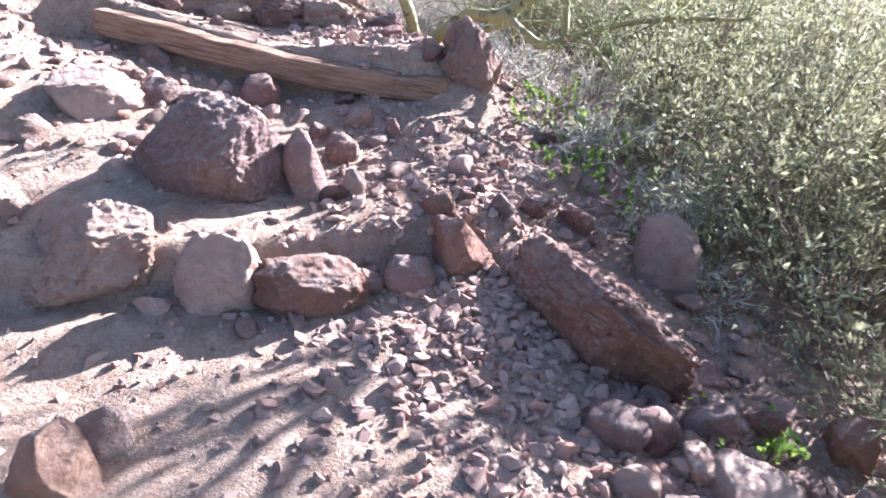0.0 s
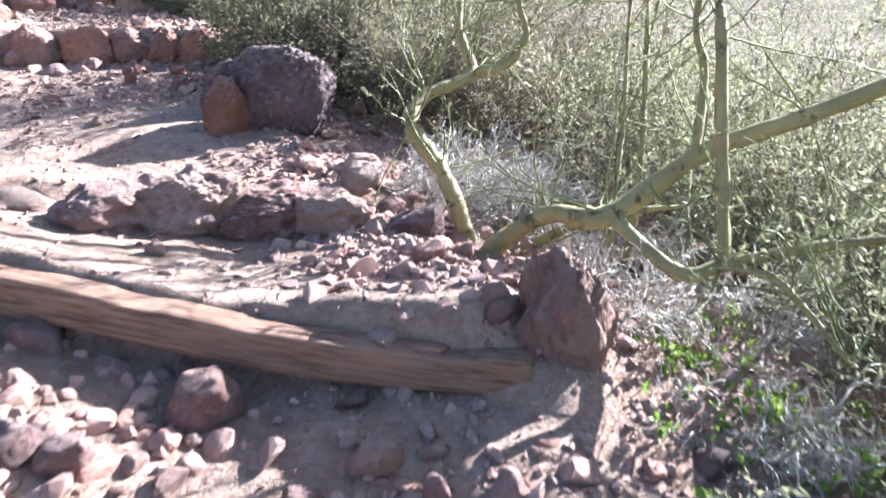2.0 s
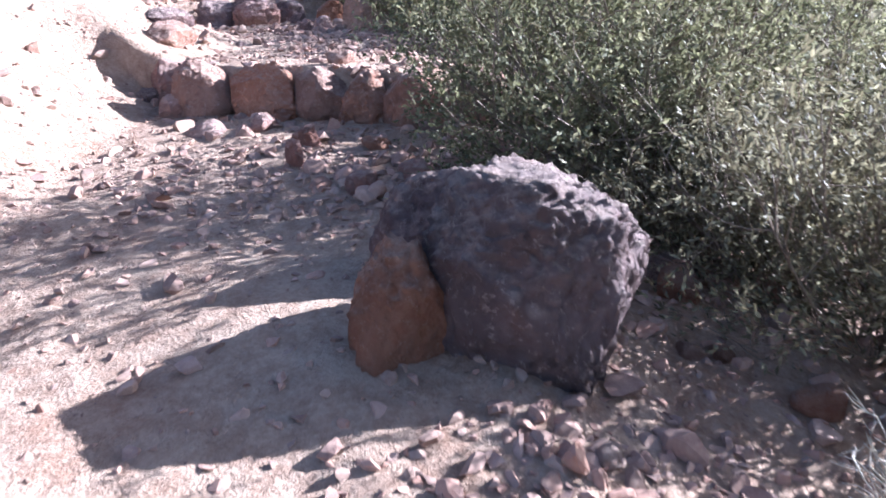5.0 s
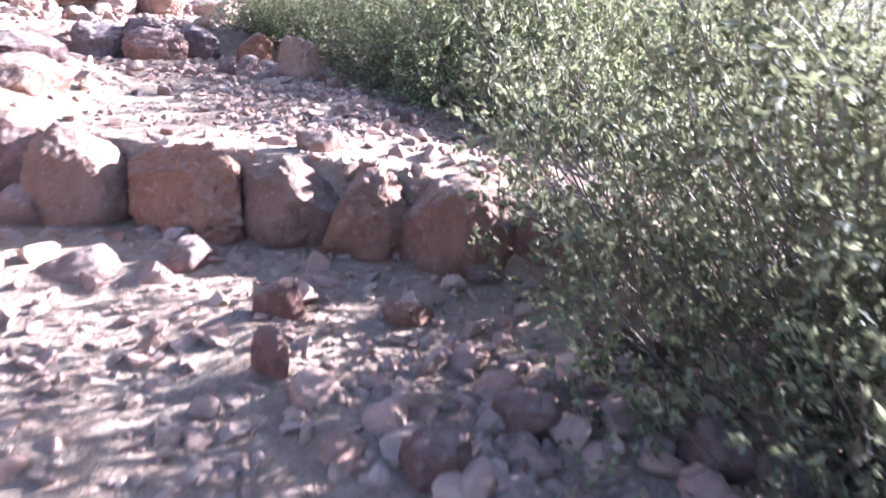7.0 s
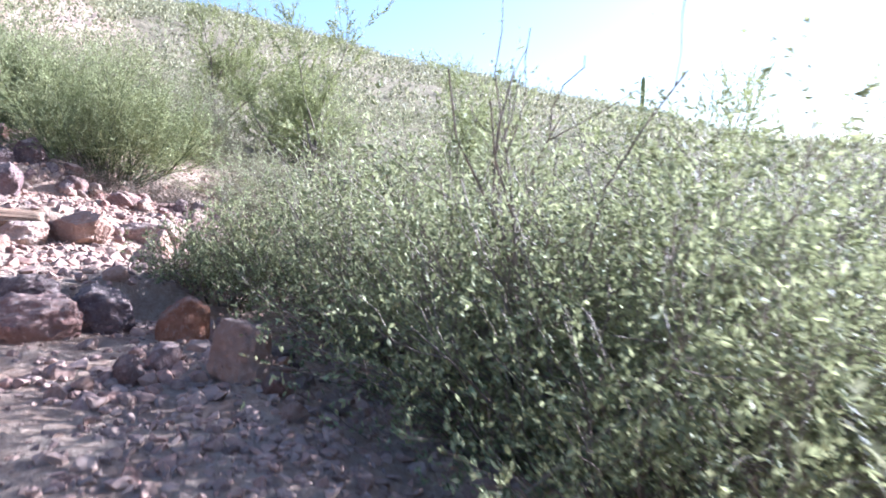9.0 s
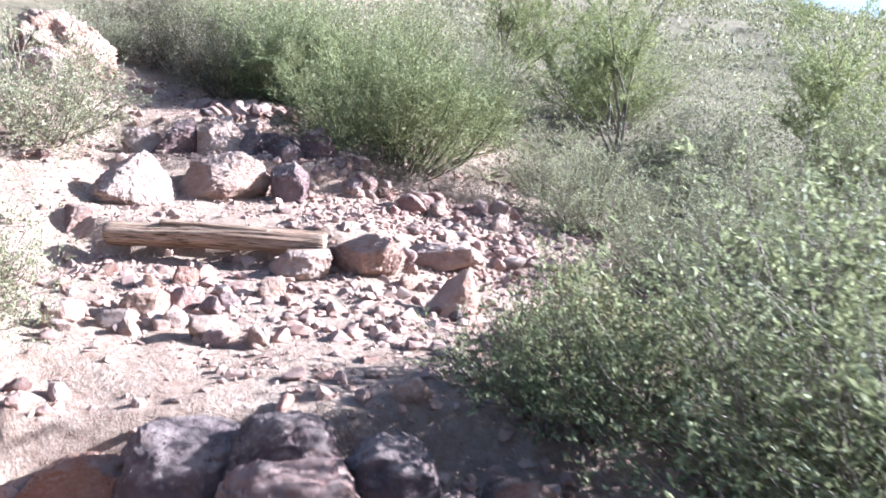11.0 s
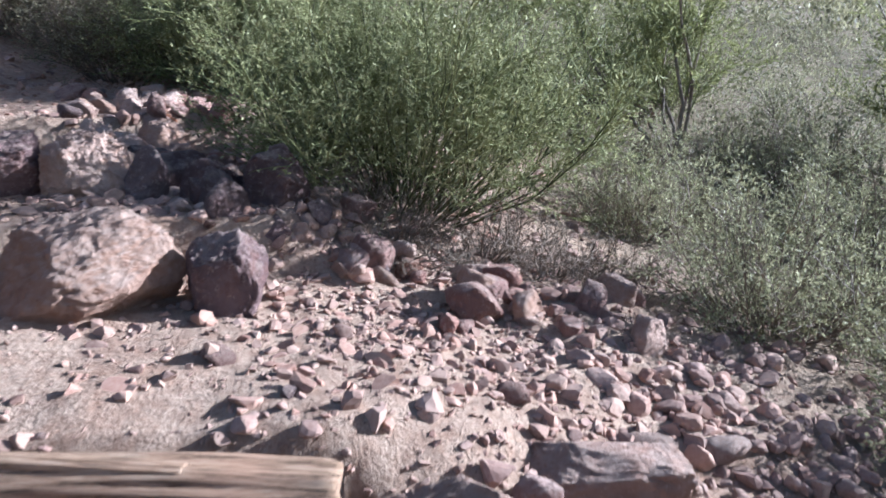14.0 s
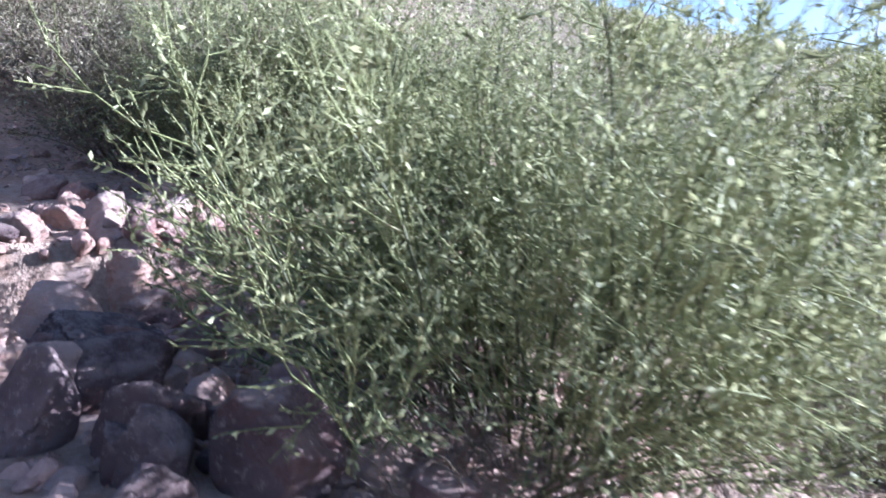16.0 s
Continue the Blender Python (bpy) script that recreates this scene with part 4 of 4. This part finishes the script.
rock("p", "upright pink stone under the tree", -0.12, 5.31, 0.10, 0.08, 0.09, -1, 50)
rock("p", "bright pale stone above the ledge", -1.12, 5.51, 0.15, 0.14, 0.08, 21, 51, 0.42, square=0.78, taper=0.1)
rock("p", "bright pinkish white stone at the trail edge", -0.87, 5.53, 0.26, 0.2, 0.13, 13, 52)
rock("r", "dull red stone at the trail edge", -0.63, 5.21, 0.10, 0.08, 0.06, 6, 53)
rock("r", "upright red stone under the tree", -0.12, 5.30, 0.11, 0.09, 0.14, -15, 54)
rock("r", "brown stone below the third row", -3.39, 7.60, 0.18, 0.14, 0.09, 37, 61)
rock("r", "small stone below the third row", -3.70, 7.89, 0.16, 0.12, 0.08, 38, 62)
rock("r", "purple brown stone below the third row", -4.10, 7.68, 0.17, 0.13, 0.13, 48, 63, 0.15)
rock("r", "triangular brown stone below the third row", -3.00, 7.44, 0.16, 0.12, 0.11, 30, 64)
rock("r", "flat purplish stone below the third row", -3.64, 7.45, 0.27, 0.21, 0.08, 44, 65)
rock("o", "orange stone below the third row", -2.69, 7.57, 0.16, 0.12, 0.07, 19, 66)
rock("r", "round dusty pink stone below the leafy bush", -1.91, 7.22, 0.18, 0.14, 0.11, -7, 67)
rock("r", "rusty red stone beside the trail", -2.42, 6.99, 0.16, 0.13, 0.09, 16, 68)
rock("r", "brown stone with a dappled top", -2.28, 7.24, 0.20, 0.16, 0.10, 8, 69)
rock("o", "orange stone beside the bush", -2.02, 7.33, 0.09, 0.07, 0.07, -3, 70)
rock("r", "brown stone in shaded gravel", -2.88, 7.18, 0.10, 0.08, 0.13, 31, 71)
rock("o", "orange stone with a pale sunlit top", -3.24, 8.17, 0.21, 0.17, 0.08, 27, 72)
rock("r", "shaded stone in the fourth row", -5.80, 10.60, 0.50, 0.42, 0.24, 41, 73, keep=(0.68, 0.94), square=0.68, taper=0.08)
rock("o", "red cubic stone at the trail edge", -5.17, 10.96, 0.30, 0.24, 0.24, 34, 74)
rock("d", "shaded stone in the fourth row", -6.25, 10.55, 0.48, 0.36, 0.28, 53, 75, keep=(0.68, 0.94), square=0.68, taper=0.08)
rock("d", "large shaded stone in the fourth row", -5.98, 10.72, 0.48, 0.36, 0.30, 47, 76, keep=(0.68, 0.94), square=0.68, taper=0.08)
rock("o", "sunlit low orange stone in the fourth row", -6.57, 10.40, 0.51, 0.39, 0.16, 57, 77)
rock("d", "narrow shaded stone in the fourth row", -5.66, 10.92, 0.36, 0.28, 0.27, 42, 78, keep=(0.68, 0.94), square=0.68, taper=0.08)
rock("p", "pale broken boulder under the green bush", -4.54, 10.45, 0.31, 0.24, 0.27, 28, 79)
rock("r", "reddish stone beside the trail", -4.92, 10.21, 0.16, 0.13, 0.13, 39, 80)
rock("r", "dull red stone beside the trail", -4.93, 10.46, 0.18, 0.14, 0.12, 36, 81)
rock("p", "pale stone at the bush foot", -5.85, 11.28, 0.17, 0.14, 0.11, 40, 82)
rock("r", "flat red stone on the tread", -6.15, 10.15, 0.20, 0.16, 0.06, 57, 83)
rock("p", "pink stone on the tread", -5.35, 9.81, 0.12, 0.10, 0.07, 53, 84)
rock("p", "pale pink boulder in front of the weathered log", -7.76, 12.51, 0.51, 0.41, 0.21, 43, 85)
rock("t", "broad dusty brown stone wedged at the log end", -7.53, 12.90, 0.60, 0.46, 0.29, 35, 86, 0.2, square=0.62, taper=0.05)
rock("t", "flat dusty brown stone at the log end", -7.30, 13.51, 0.61, 0.47, 0.21, 27, 87, 0.2, square=0.62, taper=0.05)
rock("p", "pointed stone with a white sunlit top", -6.66, 12.66, 0.42, 0.34, 0.27, 23, 88, 0.25, keep=(0.5, 0.82), taper=0.5, tip=0.3)
rock("p", "pale stone below the log", -7.49, 12.02, 0.19, 0.16, 0.12, 46, 89)
rock("p", "small pale upright stone", -8.07, 11.99, 0.14, 0.11, 0.11, 54, 90)
rock("p", "pink stone on the stony slope", -7.68, 11.31, 0.32, 0.25, 0.14, 62, 91)
rock("r", "reddish stone on the stony slope", -7.67, 11.55, 0.22, 0.18, 0.12, 57, 92)
rock("p", "rounded pale boulder in the fifth row", -9.67, 12.49, 0.82, 0.63, 0.44, 61, 93)
rock("p", "long pale pink boulder in the fifth row", -9.36, 13.14, 0.86, 0.66, 0.41, 52, 94)
rock("d", "dark upright stone at the end of the fifth row", -8.90, 13.46, 0.40, 0.32, 0.34, 45, 95, 0.34)
rock("p", "white boulder above the fifth row", -10.18, 13.78, 0.56, 0.46, 0.40, 53, 96, 0.4, keep=(0.6, 0.9))
rock("d", "dark red stone beside the white boulder", -10.48, 13.44, 0.54, 0.43, 0.36, 56, 97)
rock("p", "pink stone above the fifth row", -10.73, 13.25, 0.45, 0.35, 0.25, 59, 98)
rock("r", "small brown stone between larger ones", -7.40, 13.20, 0.19, 0.14, 0.11, 31, 99)
rock("o", "orange stone embedded in the slope", -8.11, 11.87, 0.20, 0.16, 0.11, 56, 100)
rock("o", "orange dirt-covered stone at the log end", -9.51, 11.96, 0.37, 0.30, 0.17, 66, 101)
rock("d", "dark purple boulder at the bush foot", -9.27, 14.18, 0.39, 0.31, 0.29, 47, 102, 0.15)
rock("d", "dark rounded stone at the bush foot", -9.63, 14.07, 0.34, 0.26, 0.22, 53, 103)
rock("d", "broad dark stone at the bush foot", -10.29, 14.31, 0.62, 0.50, 0.22, 56, 104)
rock("d", "brown red stone at the bush foot", -8.72, 14.20, 0.26, 0.20, 0.16, 38, 105)
rock("p", "small pale grey stone among dark stones", -9.76, 14.33, 0.18, 0.14, 0.15, 51, 106)
rock("d", "grey purple stone among dark stones", -9.09, 13.99, 0.24, 0.19, 0.17, 47, 107, 0.15)
rock("d", "grey purple angular stone among dark stones", -9.27, 13.84, 0.25, 0.20, 0.18, 53, 108, 0.15)
rock("p", "bright pink angular stone on the gravel", -8.19, 14.33, 0.25, 0.20, 0.18, 25, 109)
rock("p", "pale flat stone at the shrub edge", -7.73, 15.02, 0.29, 0.24, 0.15, 10, 110)
rock("r", "dull red stone at the shrub edge", -7.71, 15.23, 0.22, 0.19, 0.11, 9, 111)
rock("p", "small pale stone among dark stones", -9.00, 14.06, 0.15, 0.11, 0.11, 45, 112)
rock("p", "pale stone under the bush", -8.85, 14.28, 0.20, 0.16, 0.11, 39, 113)
rock("p", "bright pink stone on the upper slope", -10.87, 14.71, 0.34, 0.28, 0.24, 56, 114)
rock("o", "red stone on the upper slope", -10.86, 14.78, 0.30, 0.24, 0.20, 55, 115)
rock("p", "bright stone on the upper slope", -10.99, 14.51, 0.29, 0.24, 0.24, 59, 116)
rock("d", "smooth purple grey stone at the bush foot", -9.28, 14.21, 0.33, 0.26, 0.31, 48, 117, 0.15)
rock("d", "rounded purple brown stone at the bush foot", -9.51, 13.99, 0.22, 0.17, 0.19, 58, 118, 0.15)
rock("d", "broad purple stone under a pale one", -10.04, 14.20, 0.43, 0.34, 0.22, 60, 119, 0.15)
rock("p", "small white stone among the purple ones", -9.69, 14.26, 0.16, 0.12, 0.17, 54, 120, 0.15)
rock("d", "purple stone with a lit edge", -9.89, 13.88, 0.25, 0.20, 0.28, 66, 121, 0.15)
rock("p", "broken pale pink stone above the purple ones", -10.86, 14.74, 0.54, 0.43, 0.38, 59, 122, 0.15)
rock("p", "pale fractured stone above the purple ones", -10.52, 14.24, 0.36, 0.29, 0.27, 64, 123, 0.15)
rock("o", "upright red brown stone in the third row", -4.00, 7.87, 0.50, 0.41, 0.32, 40, 55, 0.3, keep=(0.6, 0.9), square=0.8, taper=0.34)
rock("o", "long orange stone in the third row", -3.62, 7.93, 0.57, 0.43, 0.29, 12, 56, 0.3, keep=(0.6, 0.9), square=0.8, taper=0.34)
rock("o", "large pink brown stone in the third row", -3.25, 7.97, 0.50, 0.43, 0.29, 12, 57, 0.3, keep=(0.6, 0.9), square=0.8, taper=0.34)
rock("o", "smooth upright orange brown stone in the third row", -2.95, 7.96, 0.36, 0.35, 0.28, 10, 58, 0.3, keep=(0.6, 0.9), square=0.8, taper=0.34)
rock("o", "rough brown stone at the end of the third row", -2.68, 7.99, 0.48, 0.41, 0.28, 8, 59, 0.3, keep=(0.6, 0.9), square=0.8, taper=0.34)
rock("r", "dark red stone in the third row", -4.36, 8.02, 0.48, 0.41, 0.32, 45, 60, 0.3, keep=(0.6, 0.9), square=0.8, taper=0.34)
rock("o", "red brown stone where the third row meets the bank", -4.68, 8.30, 0.45, 0.30, 0.16, 50, 61, 0.3, square=0.74, taper=0.14)
rock("r", "low brown stone at the foot of the leafy shrub", -2.36, 8.02, 0.34, 0.28, 0.27, 8, 63, 0.3, square=0.74, taper=0.14)
rock("d", "dark stone where the third row meets the bank", -4.98, 8.62, 0.43, 0.30, 0.15, 50, 62, 0.3, square=0.74, taper=0.14)


# ---- loose stones and gravel ----
def trail_places(rng, n, centre=1.0):
    x, y = rng.uniform(-14, 3.0, n * 6), rng.uniform(0.3, 17.5, n * 6)
    S, D = trail_coords(x, y)
    w = np.interp(D, (-3.0, -1.2, -0.5, 0.1, 0.5, 1.4, 2.2, 3.2), (0.2, 0.45, 0.26, 0.16, 0.7, 1.1, 0.8, 0.12))
    w = np.where(y > 11.0, 1.1 * np.maximum(w, 0.4), w)
    w = w * np.where((D < 0.35) & (y < 11.0), centre, 1.0)
    for cx, cy, ux, uy, rise in STEPS:
        q = (x - cx) * -uy + (y - cy) * ux
        w = w + 0.35 * np.exp(-((q + 0.25) / 0.22) ** 2) * (np.abs(D) < 1.2)
    w = w * (0.55 + 1.1 * np.clip(hash_noise(x * 1.7, y * 1.7, 9) + 0.5, 0, 1)) * ((D > -3.2) & (D < 3.4))
    ok = rng.uniform(0, 1.3, len(x)) < w
    x, y = x[ok][:n], y[ok][:n]
    return x, y, surface(x, y)


def turned(rng, n):
    q = unit(rng.normal(size=(n, 4)))
    w, x, y, z = q.T
    return np.stack([1 - 2 * (y * y + z * z), 2 * (x * y - z * w), 2 * (x * z + y * w), 2 * (x * y + z * w), 1 - 2 * (x * x + z * z), 2 * (y * z - x * w),
                     2 * (x * z - y * w), 2 * (y * z + x * w), 1 - 2 * (x * x + y * y)], -1).reshape(n, 3, 3)


# beds of coarse gravel beside the treads: middle, reach across and along
BEDS = ((0.4, 1.6, 0.55, 0.7), (0.2, 2.15, 0.5, 0.35), (0.05, 3.05, 0.5, 0.5), (-2.65, 7.0, 0.75, 0.6), (-3.35, 8.85, 0.75, 0.6), (-4.0, 9.6, 0.5, 0.6), (-0.45, 4.7, 0.4, 0.35), (-1.0, 5.65, 0.4, 0.3), (-7.9, 13.8, 0.9, 0.45))


# rubble of fist-sized broken stones
RUBBLE = ((-7.5, 14.3, 0.7, 0.45), (-6.9, 14.3, 0.4, 0.5), (-8.1, 11.5, 0.5, 0.5), (-7.0, 11.9, 0.6, 0.4), (-9.9, 13.75, 0.6, 0.4), (-10.6, 14.5, 0.5, 0.45), (-5.0, 10.3, 0.3, 0.5), (-6.3, 10.1, 0.6, 0.4),
          (0.9, 1.9, 0.4, 0.5), (-2.2, 7.2, 0.5, 0.3), (-0.5, 5.1, 0.35, 0.3), (-1.3, 3.5, 0.4, 0.3))


def bed_places(rng, n, beds):
    i = rng.integers(0, len(beds), n)
    b = np.array(beds)[i]
    x, y = b[:, 0] + b[:, 2] * rng.normal(size=n) * 0.75, b[:, 1] + b[:, 3] * rng.normal(size=n) * 0.75
    return x, y, surface(x, y)


def gravel(name, label, n, lo, hi, power, level, seed, centre, beds=BEDS, lump=0.0):
    rng = np.random.default_rng(seed)
    x, y, z = trail_places(rng, n, centre) if centre else bed_places(rng, n, beds)
    n = len(x)
    size = lo + (hi - lo) * rng.uniform(0, 1, n) ** power
    pieces = []
    for t in range(8):
        v, f = chipped(level, rng, 10, (0.32, 0.75) if not lump else (0.5, 0.85), lump, 0.8)
        i = np.arange(t, n, 8)
        m = len(i)
        sc = size[i, None] * rng.uniform(0.65, 1.15, (m, 3))
        p = np.einsum("mij,mvj->mvi", turned(rng, m), v[None] * sc[:, None])
        p[:, :, 2] *= 0.8
        p += np.stack([x[i], y[i], z[i] + size[i] * rng.uniform(-0.35, 0.3, m)], -1)[:, None]
        pieces.append((p.reshape(-1, 3), (f[None] + (np.arange(m) * len(v))[:, None, None]).reshape(-1, 3)))
    ob = place(name, fast_mesh(name, *joined(pieces)), PEBBLE)
    return tagged(ob, label, "gravel", kind="stuff")


gravel("fine_gravel", "fine pinkish grit and small pebbles on the trail", 17000, 0.004, 0.012, 1.5, 1, 21, 1.6)
gravel("pebbles", "reddish and pale pebbles along the trail", 13000, 0.010, 0.022, 1.6, 1, 24, 1.0)
gravel("gravel", "broken reddish and pale angular gravel along the trail", 7500, 0.016, 0.060, 2.6, 2, 22, 0.35)
gravel("coarse_gravel", "beds of rounded reddish stones beside the treads", 6300, 0.010, 0.036, 1.9, 2, 26, 0)
gravel("rubble", "rubble of broken pink and brown stones beside the trail", 1500, 0.022, 0.065, 2.2, 3, 27, 0, RUBBLE, 0.22)


def loose_stones():
    rng = np.random.default_rng(23)
    x, y, z = trail_places(rng, 295, 0.25)
    kinds = "rrppod"
    made = []
    for t in range(12):
        v, f = chipped(3, rng, 9, (0.4, 0.82), 0.15)
        made.append(fast_mesh("stone", v * np.array([1.0, 0.8, 0.65]), f, True))
        made[-1].materials.append(ROCKS[kinds[t % 6]])
    for k in range(len(x)):
        s = 0.03 + 0.075 * rng.uniform() ** 2.2
        ob = new("stone", made[k % 12])
        ob.matrix_world = pose(x[k], y[k], z[k] + s * 0.15, *rng.uniform(-25, 25, 2), rng.uniform(0, 360)) @ Matrix.Scale(s, 4)
        tagged(ob, "broken reddish stone lying in the trail gravel", "stone", "loose trail stones")


loose_stones()


# middles, reach across and along, and how many: heaps of broken rock
HEAPS = ((-10.75, 14.72, 0.40, 0.28, 26), (-10.2, 14.25, 0.35, 0.2, 16), (-11.3, 15.1, 0.4, 0.3, 22), (-9.55, 14.25, 0.32, 0.2, 24), (-8.85, 14.3, 0.3, 0.2, 14), (-8.0, 14.35, 0.35, 0.3, 16), (-7.6, 11.45, 0.5, 0.35, 18), (0.75, 1.75, 0.3, 0.35, 14))


def heaped_rocks():
    rng = np.random.default_rng(29)
    for h, (cx, cy, rx, ry, n) in enumerate(HEAPS):
        for k in range(n):
            kind = "d" if h == 3 and k % 4 else "pprpr"[int(rng.integers(0, 5))]
            v, f = chipped(4, rng, 11, (0.45, 0.84), 0.22, 0.85)
            s = 0.045 + 0.075 * rng.uniform() ** 1.6
            x, y = cx + rx * rng.normal() * 0.7, cy + ry * rng.normal() * 0.7
            ob = place("heaped_rock", fast_mesh("heaped_rock", v * s * rng.uniform(0.7, 1.15, 3), f, True), ROCKS[kind],
                       pose(x, y, float(surface(x, y)) + s * rng.uniform(0.1, 0.5), *rng.uniform(-30, 30, 2), rng.uniform(0, 360)))
            words = {"p": "pale pink", "r": "dull red", "d": "dark purple brown"}[kind]
            tagged(ob, words + " broken rock heaped on the stony slope", "rock", "heaped rocks")


heaped_rocks()
